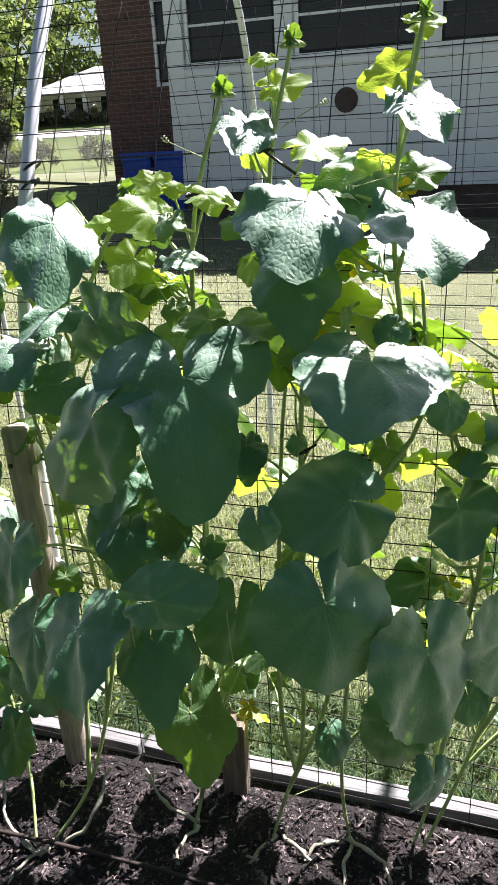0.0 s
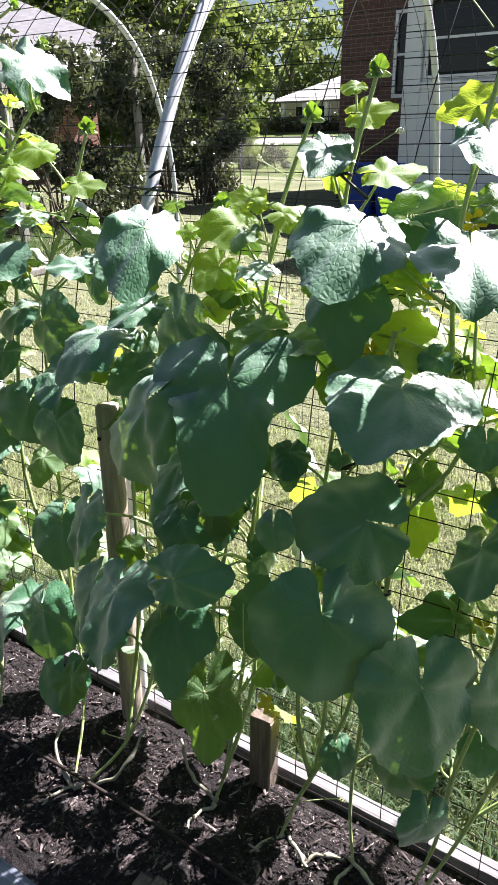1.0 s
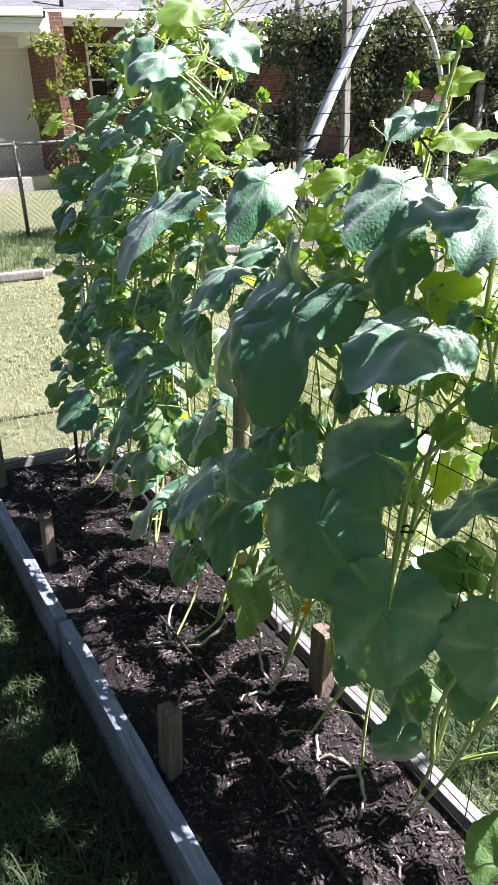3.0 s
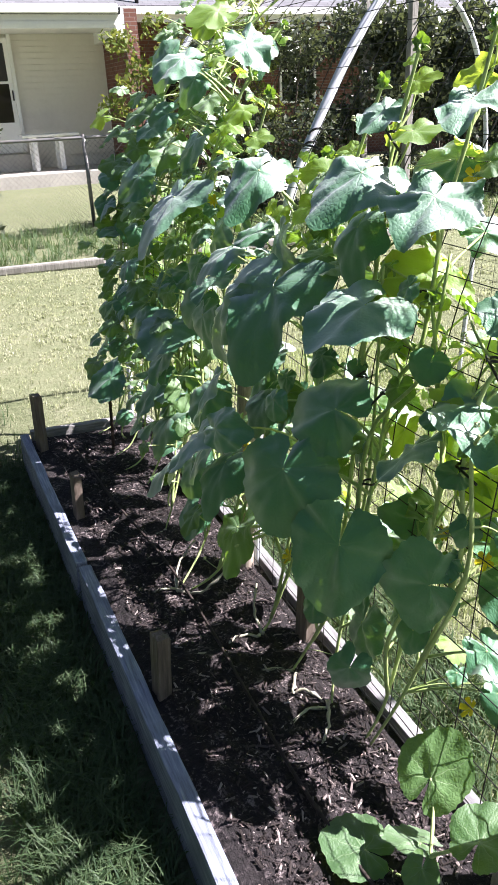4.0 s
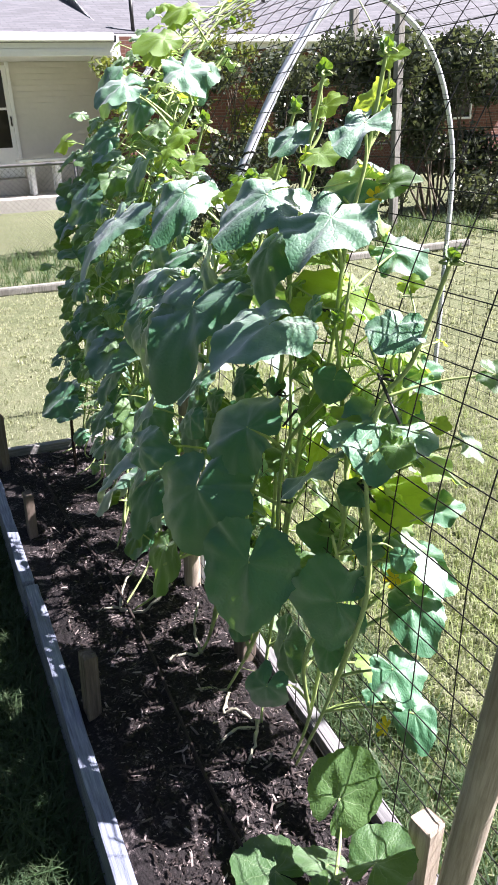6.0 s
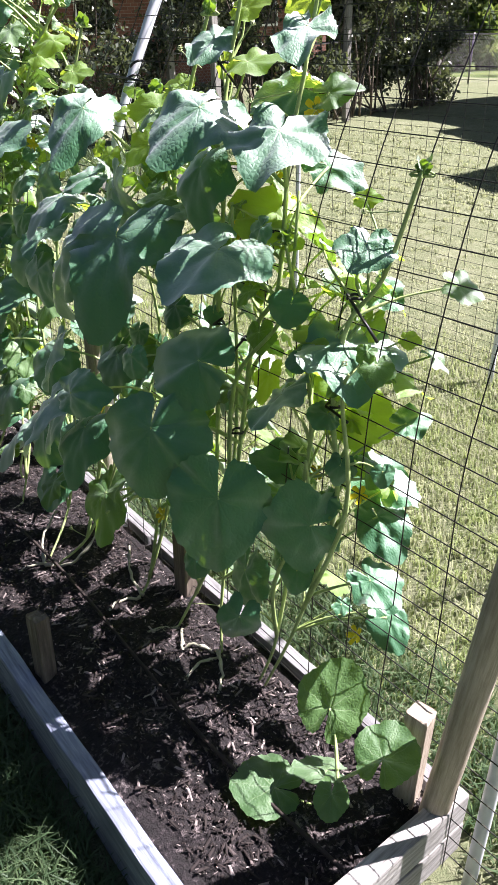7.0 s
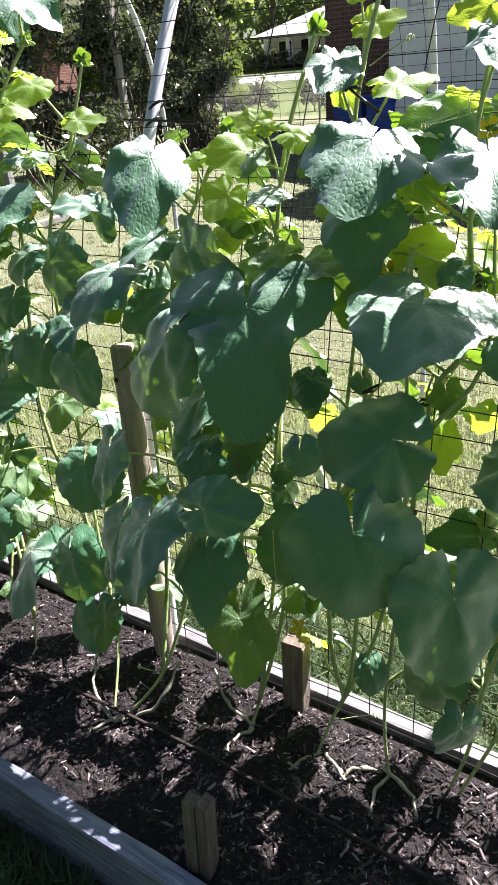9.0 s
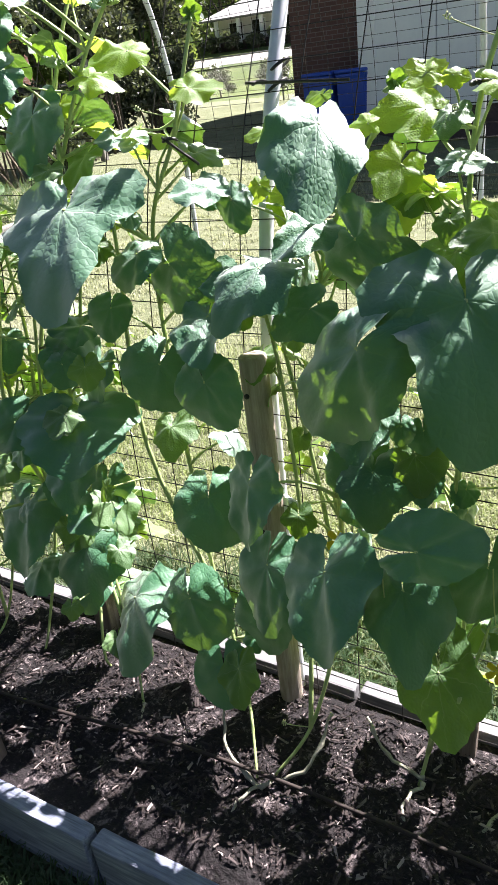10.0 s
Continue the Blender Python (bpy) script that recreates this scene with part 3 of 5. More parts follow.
# ---- vine leaves ----
def leaf_mesh(name, material, seed, rings=8, spokes=48, cup=0.18, fold=0.1, lobes=0.03, points=5.0, wave=0.05, teeth=0.02):
    """A melon leaf, one unit from the stalk to the tip, tip along +y, upper side +z."""
    r = random.Random(seed)
    ph = [r.uniform(0, 6.3) for _ in range(6)]
    verts, faces, uvs = [(0, 0, 0)], [], [(0, 0)]
    sinus = radians(r.uniform(5, 20))
    lop = r.uniform(-0.07, 0.07)
    for j in range(1, rings + 1):
        f = (j / rings) ** 0.85
        for i in range(spokes + 1):
            a = -math.pi + sinus * 0.5 + (2 * math.pi - sinus) * i / spokes
            b = abs(a) / math.pi
            out = 1.0 - 0.42 * b ** 1.2 - 0.05 * math.sin(b * math.pi) + lobes * math.cos(points * a) * (1 - b * 0.4)
            out *= 1 - 0.55 * max(0, (b - 0.88) / 0.12) ** 2
            out += 0.025 * math.sin(3 * a + ph[0]) + lop * math.sin(a) + 0.015 * math.sin(8 * a + ph[4])
            if j >= rings - 1:
                out += teeth * (1 if i % 2 else -1) * (0.5 + 0.5 * r.random()) * (j - rings + 2) / 2
            rad = out * f
            x, y = rad * math.sin(a), rad * math.cos(a)
            z = -cup * rad ** 1.8 * (0.75 + 0.25 * math.cos(2 * a + ph[1])) + fold * abs(x) * 0.8
            z += wave * f ** 2.5 * (math.sin(4 * a + ph[2]) + 0.7 * math.sin(7 * a + ph[3]) + 0.35 * math.sin(13 * a + ph[5]))
            z += 0.08 * noise.noise((x * 2.2, y * 2.2, seed)) + 0.045 * noise.noise((x * 5, y * 5, seed)) + 0.01 * noise.noise((x * 12, y * 12, seed)) - 0.004 * math.cos(a / radians(38) * 2 * math.pi) * f + 0.012 * noise.noise((x * 9, y * 9, seed + 5))
            verts.append((x, y, z))
            uvs.append((x, y))
    w = spokes + 1
    for i in range(spokes):
        faces.append((0, 1 + i + 1, 1 + i))
    for j in range(rings - 1):
        for i in range(spokes):
            a = 1 + j * w + i
            faces.append((a, a + 1, a + 1 + w, a + w))
    me = mesh_of(name, verts, faces, material, True)
    layer = me.uv_layers.new(name="UVMap")
    for loop in me.loops:
        layer.data[loop.index].uv = uvs[loop.vertex_index]
    return me


MATURE = [leaf_mesh("leaf", LEAF, 20 + k, cup=0.2 + 0.05 * k, fold=0.02 + 0.05 * (k % 3), lobes=(0.02, 0.05, 0.09)[k % 3], points=(5, 3.6, 5)[k % 3], wave=0.03 + 0.012 * (k % 4)) for k in range(9)]
FLAT = [leaf_mesh("leaf", LEAF, 110 + k, cup=0.14, fold=0.03, lobes=0.07, wave=0.085, teeth=0.02) for k in range(4)]
DROOPED = [leaf_mesh("leaf", LEAF, 130 + k, cup=0.5, fold=0.03, lobes=0.08, wave=0.08, teeth=0.02) for k in range(2)]
BROAD = [leaf_mesh("leaf", LEAF_MID, 150 + k, cup=0.07, fold=0.02, lobes=0.025, wave=0.03) for k in range(3)]
LOBED = [leaf_mesh("leaf", LEAF, 90 + k, cup=0.3, fold=0.08, lobes=0.25, points=3.3, wave=0.05) for k in range(3)]
MIDDLE = [leaf_mesh("leaf", LEAF_MID, 40 + k, cup=0.15 + 0.08 * k, fold=0.1, lobes=0.09, wave=0.07) for k in range(5)]
YOUNG = [leaf_mesh("leaf", LEAF_YOUNG, 60 + k, cup=0.1 + 0.09 * k, fold=0.08, lobes=0.1, teeth=0.035, rings=6, spokes=40, wave=0.07) for k in range(5)]


def leaf_pose(at, normal, tip, size, broad=1.0):
    z = Vector(normal).normalized()
    y = Vector(tip) - z * Vector(tip).dot(z)
    y.normalize()
    x = y.cross(z)
    m = Matrix((x, y, z)).transposed().to_4x4()
    return Matrix.Translation(at) @ m @ Matrix.Diagonal((size * broad, size, size, 1))


# middles of the blades that lie in open sun: nothing but a stray stalk stands between them and it
SUNNY = [(-1.14, 1.28, 1.58), (-1.06, 1.0, 1.34), (-0.08, 0.97, 1.09), (-0.56, 1.00, 1.26), (-0.18, 1.02, 1.27), (-0.02, 1.07, 1.27), (-0.08, 1.31, 1.20), (-0.03, 1.15, 1.43), (0.18, 1.10, 0.96), (0.16, 1.11, 1.13), (0.15, 1.20, 1.05), (0.17, 1.22, 0.68), (0.21, 1.18, 0.59), (0.27, 1.12, 0.54), (-1.01, 0.93, 1.16), (-0.78, 0.98, 1.01), (-1.16, 1.08, 1.32), (-0.49, 1.13, 1.31)]


def shades(p, size):
    for q in SUNNY:
        d = p - Vector(q)
        along = d.dot(sun_way)
        if 0.02 < along < 0.6 and (d - sun_way * along).length < 0.03 + size * 0.55:
            return True
    return False


class Vine:
    """One melon vine: stem, leaves on stalks, tendrils, flowers."""

    def __init__(self, label, points, thick=0.006, category="vine"):
        self.path = curve(points, 8)
        self.base = Vector(points[0])
        self.ob = thing("melon_vine", *self.base, label, category, "melon vines on the trellis")
        n = len(self.path)
        rad = [thick * (0.62 + 0.4 * math.sin(math.pi * min(0.72, 1.1 * i / n)) - 0.2 * (i / n) ** 3) for i in range(n)]
        tube_part("stem", [p - self.base for p in self.path], rad, STEM, self.ob, 7)

    def near(self, p):
        return min(self.path, key=lambda q: (q - p).length + 1.4 * max(0, q.z - p.z + 0.09))

    def leaf(self, at, size, normal, tip, age=0, root=None, broad=1.0):
        """age 0 mature, 1 half grown, 2 young, 3 deeply lobed, 4 open and flat, 5 drooping, 6 round and flat. size: stalk to tip."""
        at = Vector(at)
        if root is not None:
            if at.x > -0.95:
                at.y = max(at.y, 1.1)
            if at.z < 0.3 and at.x > -1.1:
                return None
        kind = (MATURE, MIDDLE, YOUNG, LOBED, FLAT, DROOPED, BROAD)[age]
        me = kind[int(abs(at.x) * 1000 + abs(at.z) * 700) % len(kind)]
        if root is not None and size > 0.03 and shades(at + Vector(tip).normalized() * size * 0.45, size):
            return None
        blade = put("leaf", me, self.ob, leaf_pose(at - self.base, normal, tip, size, broad))
        root = Vector(root) if root is not None else self.near(at)
        n = Vector(normal).normalized()
        bend = (root + at) / 2 + Vector((0, 0, 0.12 * (at - root).length)) - n * 0.02
        rad = 0.002 + size * 0.015
        pts = curve([root - self.base, bend - self.base, at - self.base], 4)
        tube_part("stalk", pts, [rad * 1.1] * 4 + [rad * 0.8] * 5, STEM, self.ob, 5)
        return blade

    def tendril(self, at, way, length=0.12, curl=3):
        at, way = Vector(at) - self.base, Vector(way).normalized()
        side = way.orthogonal().normalized()
        up = way.cross(side)
        pts = []
        for i in range(28):
            f = i / 27
            c = max(0, f - 0.55) / 0.45
            w = 0.012 * c * (1.3 - c)
            pts.append(at + way * length * min(f, 0.55 + 0.25 * (f - 0.55)) + side * (w * math.cos(curl * 6.3 * c) + 0.03 * length * math.sin(3 * f)) + up * (w * math.sin(curl * 6.3 * c)))
        tube_part("tendril", pts, 0.0011, TENDRIL, self.ob, 4)

    def flower(self, at, size=0.02, facing=(0, -1, 0.4)):
        m = leaf_pose(Vector(at) - self.base, facing, (0, 0.1, 1), size)
        put("flower", FLOWER, self.ob, m, "open yellow flower")

    def bud(self, at, size=0.02, lean=(0, 0, 1)):
        """A tuft of folded young leaves at a shoot's tip."""
        for k in range(4):
            a = k * 1.7 + R.random()
            tip = Vector(lean) + Vector((math.cos(a), math.sin(a), 0)) * 0.45
            self.leaf(Vector(at), size * R.uniform(0.6, 1.0), (math.cos(a), math.sin(a), 0.3), tip, 1, Vector(at) - Vector(lean) * 0.01)


def flower_mesh():
    verts, faces = [(0, 0, 0)], []
    for p in range(5):
        for k, (da, rr, z) in enumerate(((-0.55, 0.6, 0.3), (-0.3, 1.0, 0.5), (0, 1.1, 0.42), (0.3, 1.0, 0.5), (0.55, 0.6, 0.3))):
            a = p * 2 * math.pi / 5 + da
            verts.append((rr * math.cos(a), rr * math.sin(a), z))
        b = 1 + p * 5
        faces += [(0, b, b + 1, b + 2), (0, b + 2, b + 3, b + 4)]
    return mesh_of("flower", verts, faces, PETAL, True)


FLOWER = flower_mesh()


def fill(vine, start, stop, count, size, front=0.65, seed=0, spread=0.13, drop=0.0):
    """Leaves along a stretch of the stem, on stalks that reach out from the wire."""
    r = random.Random(seed)
    n = len(vine.path)
    for k in range(count):
        f = start + (stop - start) * (k + r.uniform(-0.3, 0.3)) / max(1, count)
        f = min(max(f, 0.02), 0.98)
        root = vine.path[int(f * (n - 1))]
        towards = -1 if r.random() < front else 1
        a = r.uniform(-1.25, 1.25)
        reach = spread * r.uniform(0.5, 1.35)
        out = Vector((math.sin(a), towards * math.cos(a), 0))
        at = root + out * reach + Vector((0, 0, r.uniform(-0.02, 0.1) - drop))
        big = size * r.uniform(0.6, 1.25)
        age = 0 if f < 0.62 else (1 if f < 0.85 else 2)
        if age == 0 and r.random() < 0.5:
            age = 1
        if f > 0.75:
            big *= 1.25 - f * 0.85
        normal = out * r.uniform(0.3, 1.0) + Vector((r.uniform(-0.3, 0.3), 0, r.uniform(0.35, 1.0))) + sun_way * 0.25
        if r.random() < 0.4:
            normal = Vector((0.4 + r.uniform(-0.25, 0.25), -0.28 + r.uniform(-0.3, 0.3), 0.85))
        tip = out * 0.7 + Vector((r.uniform(-0.5, 0.5), 0, -r.uniform(0.3, 1.0)))
        vine.leaf(at, big, normal, tip, age, root)
        if r.random() < 0.25:
            vine.tendril(root, out + Vector((r.uniform(-0.6, 0.6), 0, 0.5)), r.uniform(0.08, 0.16))
    vine.bud(vine.path[-1], 0.022)


def backing(vine, start, stop, count, size, seed):
    """Leaves behind the wire that face the sun, lit through from behind."""
    r = random.Random(seed)
    n = len(vine.path)
    for k in range(count):
        f = min(max(start + (stop - start) * (k + r.uniform(-0.4, 0.4)) / count, 0.03), 0.97)
        root = vine.path[int(f * (n - 1))]
        a = r.uniform(-1.4, 1.4)
        out = Vector((math.sin(a), math.cos(a) * 0.8, 0))
        at = root + out * r.uniform(0.05, 0.15) + Vector((0, 0, r.uniform(-0.02, 0.08)))
        normal = sun_way + Vector((r.uniform(-0.5, 0.5), r.uniform(-0.5, 0.3), r.uniform(-0.3, 0.4)))
        tip = out + Vector((r.uniform(-0.4, 0.4), 0, -r.uniform(0.2, 0.8)))
        vine.leaf(at, size * r.uniform(0.7, 1.3), normal, tip, r.choice((0, 1, 1, 2, 2)), root)


GRN = "green melon vine with broad lobed leaves climbing the wire mesh"
WY = 1.08
GROWN = []


def attach(at, size, broad, normal, tip, age=0):
    """A leaf on the nearest vine."""
    p = Vector(at)
    vine = min(GROWN, key=lambda v: (v.near(p) - p).length)
    vine.leaf(at, size, normal, tip, age, None, broad)


def climber(points, seed, count, size, label=GRN, front=0.45, start=0.16, shoots=2):
    r = random.Random(seed)
    v = Vine(label, points, r.uniform(0.0042, 0.0052) if points[0][0] < -0.5 else r.uniform(0.0044, 0.0052))
    GROWN.append(v)
    fill(v, start, 0.97, count, size, front, seed)
    backing(v, 0.25, 0.88, 12, 0.06, seed + 100)
    for k in range(shoots):
        n = len(v.path)
        i = int(n * r.uniform(0.06, 0.3))
        side = r.uniform(-0.11, 0.11)
        pts = [v.path[i]]
        for f in (0.35, 0.7, 1.0):
            q = v.path[min(n - 1, int(i + (n * r.uniform(0.5, 0.62) - i * 0.5) * f))]
            pts.append(q + Vector((side * f ** 0.6 + r.uniform(-0.02, 0.02), r.uniform(-0.07, 0.03), 0)))
        pts = curve(pts, 5)
        tube_part("side_shoot", [p - v.base for p in pts], [0.0052 - 0.0024 * j / len(pts) for j in range(len(pts))], STEM, v.ob, 6)
        for j in range(4, len(pts), 3):
            a = r.uniform(-1.3, 1.3)
            out = Vector((math.sin(a), -math.cos(a), 0))
            v.leaf(pts[j] + out * r.uniform(0.05, 0.12) + Vector((0, 0, r.uniform(0, 0.06))), size * r.uniform(0.5, 0.95), out * 0.7 + Vector((0.35, 0, r.uniform(0.3, 0.9))), out * 0.6 + Vector((r.uniform(-0.5, 0.5), 0, -0.8)), r.choice((0, 0, 0, 1, 1)), pts[j])
    return v


def up_mesh(foot, x, top, lean, seed):
    """A line from the soil up the mesh, following the arch."""
    r = random.Random(seed)
    pts = [(foot, 0.95 + r.uniform(-0.06, 0.06), 0.13), (foot + 0.3 * (x - foot), 0.99, 0.17), (x, WY - 0.02, 0.32)]
    s = 0.45
    while s < top:
        y, z = arch(s)
        pts.append((x + lean * (s - 0.3) + r.uniform(-0.03, 0.03), y - 0.03 + r.uniform(-0.02, 0.02), z))
        s += 0.16
    return pts

# ---- the vines, from the far end of the bed to the near ----
for foot, x, top, lean, seed, count, size in (
    (-1.95, -2.0, 2.0, 0.03, 1, 34, 0.062),
    (-1.85, -1.88, 2.3, 0.02, 2, 42, 0.064),
    (-1.7, -1.72, 2.35, -0.02, 3, 42, 0.066),
    (-1.55, -1.55, 2.2, 0.02, 4, 40, 0.064),
    (-1.4, -1.4, 1.95, -0.03, 5, 38, 0.064),
    (-1.2, -1.25, 1.75, 0.03, 6, 24, 0.06),
):
    climber(up_mesh(foot, x, top, lean, seed), seed, count, size, front=0.6)
climber([(-1.05, 0.92, 0.13), (-1.12, 1.0, 0.3), (-1.25, 1.08, 0.6), (-1.3, 1.1, 0.86), (-1.18, 1.12, 1.18), (-1.1, 1.17, 1.4), (-1.06, 1.24, 1.52)], 7, 11, 0.052, shoots=1)
climber([(-0.72, 0.86, 0.13), (-0.8, 0.98, 0.25), (-0.9, 1.06, 0.48), (-0.95, 1.1, 0.9), (-0.953, 1.12, 1.15), (-0.905, 1.16, 1.3), (-0.866, 1.2, 1.47)], 8, 7, 0.052, shoots=1)
climber([(-0.69, 0.88, 0.13), (-0.63, 0.96, 0.24), (-0.6, 1.06, 0.5), (-0.62, 1.1, 0.85), (-0.63, 1.12, 1.08), (-0.56, 1.15, 1.25), (-0.52, 1.18, 1.34)], 9, 6, 0.055)
climber([(-0.43, 0.98, 0.12), (-0.42, 1.02, 0.2), (-0.39, 1.06, 0.52), (-0.4, 1.11, 0.73), (-0.4, 1.12, 1.06), (-0.4, 1.17, 1.3), (-0.35, 1.2, 1.48)], 10, 6, 0.055)
climber([(-0.27, 1.0, 0.12), (-0.25, 1.03, 0.2), (-0.22, 1.06, 0.32), (-0.22, 1.1, 0.6), (-0.219, 1.11, 0.93), (-0.215, 1.13, 1.2), (-0.275, 1.18, 1.34), (-0.238, 1.2, 1.54)], 11, 5, 0.05)
climber([(-0.12, 1.03, 0.13), (-0.14, 1.05, 0.3), (-0.12, 1.09, 0.69), (-0.1, 1.11, 0.93), (-0.055, 1.13, 1.03), (-0.08, 1.17, 1.25), (-0.08, 1.2, 1.38), (-0.05, 1.21, 1.56)], 12, 3, 0.045, shoots=1)
climber([(0.0, 1.05, 0.13), (0.025, 1.07, 0.24), (0.035, 1.09, 0.4), (0.065, 1.09, 0.62), (0.08, 1.1, 0.82), (0.01, 1.12, 1.0), (-0.04, 1.13, 1.12)], 13, 3, 0.045, shoots=1)
climber([(0.02, 1.05, 0.13), (0.09, 1.08, 0.36), (0.145, 1.11, 0.66), (0.122, 1.11, 0.86), (0.135, 1.12, 1.01), (0.186, 1.14, 1.1), (0.216, 1.17, 1.26)], 34, 6, 0.04, shoots=1)

# the leaves that stand out: stalk's end, length, breadth against it, the way the blade faces, the way its tip points, age
attach((-0.360, 0.969, 1.090), 0.165, 0.92, (0.29, -0.66, 0.69), (0.30, -0.60, -0.73), 3)
attach((-0.091, 1.022, 1.107), 0.125, 1.13, (0.13, -0.34, 0.93), (0.11, -0.93, -0.35), 0)
attach((-0.115, 0.988, 0.901), 0.117, 0.97, (0.32, -0.65, 0.69), (-0.92, -0.40, 0.04), 0)
attach((-0.134, 0.887, 0.784), 0.131, 1.07, (0.47, -0.71, 0.53), (0.31, -0.43, -0.85), 0)
attach((0.011, 0.936, 0.681), 0.147, 0.85, (0.69, -0.67, 0.27), (0.11, -0.27, -0.96), 0)
attach((0.129, 1.063, 0.630), 0.095, 1.23, (0.77, -0.62, 0.15), (-0.61, -0.79, -0.09), 0)
attach((0.032, 0.968, 0.391), 0.071, 0.81, (0.68, -0.69, 0.26), (-0.06, -0.41, -0.91), 0)
attach((-0.054, 1.051, 0.416), 0.098, 0.80, (-0.02, -0.97, 0.26), (0.13, -0.26, -0.96), 0)
attach((-0.546, 1.067, 1.144), 0.121, 0.71, (-0.28, -0.95, 0.14), (0.84, -0.31, -0.45), 0)
attach((-0.580, 1.035, 1.305), 0.124, 0.74, (0.42, -0.40, 0.81), (0.25, -0.72, -0.60), 5)
attach((-0.190, 1.060, 1.325), 0.118, 0.95, (0.30, -0.36, 0.88), (0.02, -0.82, -0.50), 5)
attach((-0.039, 1.112, 1.296), 0.114, 0.97, (0.30, -0.37, 0.88), (0.41, -0.78, -0.47), 4)
attach((-0.117, 1.302, 1.216), 0.088, 0.70, (0.39, -0.45, 0.80), (0.92, 0.21, -0.33), 4)
attach((-0.124, 1.220, 1.349), 0.092, 0.83, (0.39, -0.63, 0.68), (-0.79, -0.60, -0.10), 0)
attach((-0.058, 1.238, 1.348), 0.055, 0.90, (0.17, -0.70, 0.70), (0.89, 0.41, 0.18), 1)
attach((-0.051, 1.176, 1.446), 0.082, 0.81, (0.21, -0.41, 0.89), (0.46, -0.76, -0.46), 4)
attach((0.135, 1.122, 0.977), 0.114, 1.00, (0.29, -0.22, 0.93), (0.78, -0.51, -0.36), 4)
attach((0.157, 1.125, 1.149), 0.057, 1.11, (0.34, -0.43, 0.84), (0.31, -0.79, -0.53), 4)
attach((0.131, 1.200, 1.058), 0.050, 0.90, (0.29, -0.46, 0.84), (0.94, -0.06, -0.35), 4)
attach((0.135, 1.212, 0.686), 0.097, 0.70, (0.31, -0.52, 0.79), (0.93, 0.35, -0.14), 4)
attach((0.180, 1.192, 0.622), 0.092, 0.72, (0.28, -0.44, 0.85), (0.86, -0.28, -0.43), 0)
attach((0.238, 1.120, 0.540), 0.075, 0.83, (0.13, -0.28, 0.95), (0.98, -0.11, -0.17), 4)
attach((0.237, 1.182, 0.414), 0.070, 0.73, (0.24, -0.41, 0.88), (0.86, -0.32, -0.39), 0)
attach((0.017, 1.099, 1.023), 0.043, 1.13, (0.59, -0.64, 0.49), (0.19, -0.48, -0.86), 0)
attach((-0.010, 1.132, 0.675), 0.079, 0.72, (0.70, -0.61, 0.37), (-0.67, -0.74, 0.03), 0)
attach((0.041, 1.060, 0.868), 0.089, 0.89, (-0.46, -0.39, 0.80), (0.12, -0.92, -0.37), 4)
attach((-0.387, 0.846, 0.777), 0.094, 0.71, (0.11, -0.89, 0.44), (0.97, 0.20, 0.17), 0)
attach((-0.420, 0.883, 0.672), 0.114, 0.71, (0.02, -0.53, 0.85), (0.30, -0.81, -0.51), 0)
attach((-0.530, 0.852, 0.698), 0.125, 0.86, (-0.30, -0.61, 0.74), (0.24, -0.80, -0.56), 0)
attach((-0.368, 0.891, 0.521), 0.118, 0.7, (0.05, -0.82, 0.57), (0.25, -0.54, -0.80), 1)
attach((-0.241, 0.918, 0.887), 0.044, 0.91, (0.26, -0.87, 0.43), (0.17, -0.39, -0.90), 0)
attach((-0.146, 0.984, 0.431), 0.051, 0.80, (0.33, -0.72, 0.61), (0.32, -0.53, -0.79), 0)
attach((-0.335, 1.057, 0.615), 0.107, 0.84, (0.60, -0.76, 0.23), (-0.04, -0.32, -0.95), 0)
attach((-0.487, 0.909, 1.037), 0.155, 0.64, (-0.19, -0.86, 0.47), (-0.64, -0.26, -0.72), 0)
attach((-0.610, 1.030, 1.048), 0.065, 0.89, (0.32, -0.76, 0.56), (-0.67, -0.60, -0.44), 0)
attach((-0.608, 1.051, 1.165), 0.070, 0.75, (0.31, -0.48, 0.82), (-0.42, -0.84, -0.34), 0)
attach((-1.022, 0.980, 1.209), 0.158, 1.07, (0.01, -0.66, 0.75), (0.21, -0.73, -0.65), 3)
attach((-0.869, 1.041, 1.108), 0.103, 0.84, (-0.07, -0.97, 0.21), (0.49, -0.22, -0.85), 0)
attach((-0.917, 1.020, 1.129), 0.067, 0.83, (0.04, -0.68, 0.73), (-0.84, -0.42, -0.35), 0)
attach((-0.676, 1.000, 1.116), 0.095, 0.89, (0.01, -0.33, 0.94), (-0.43, -0.85, -0.29), 0)
attach((-0.894, 1.000, 0.943), 0.085, 1.13, (0.41, -0.79, 0.46), (-0.25, -0.58, -0.77), 0)
attach((-0.783, 0.971, 0.932), 0.087, 0.86, (0.14, -0.93, 0.35), (0.50, -0.24, -0.83), 0)
attach((-0.792, 1.020, 1.028), 0.095, 0.79, (0.05, -0.40, 0.92), (0.23, -0.89, -0.40), 4)
attach((-1.110, 0.980, 0.820), 0.115, 1.36, (0.25, -0.51, 0.82), (0.41, -0.71, -0.57), 0)
attach((-1.148, 0.970, 0.716), 0.093, 0.83, (-0.05, -0.73, 0.69), (0.20, -0.68, -0.71), 0)
attach((-0.834, 1.000, 0.682), 0.102, 0.97, (0.31, -0.71, 0.63), (0.24, -0.58, -0.78), 0)
attach((-1.050, 0.970, 0.401), 0.152, 0.88, (-0.42, -0.43, 0.80), (0.17, -0.90, -0.39), 0)
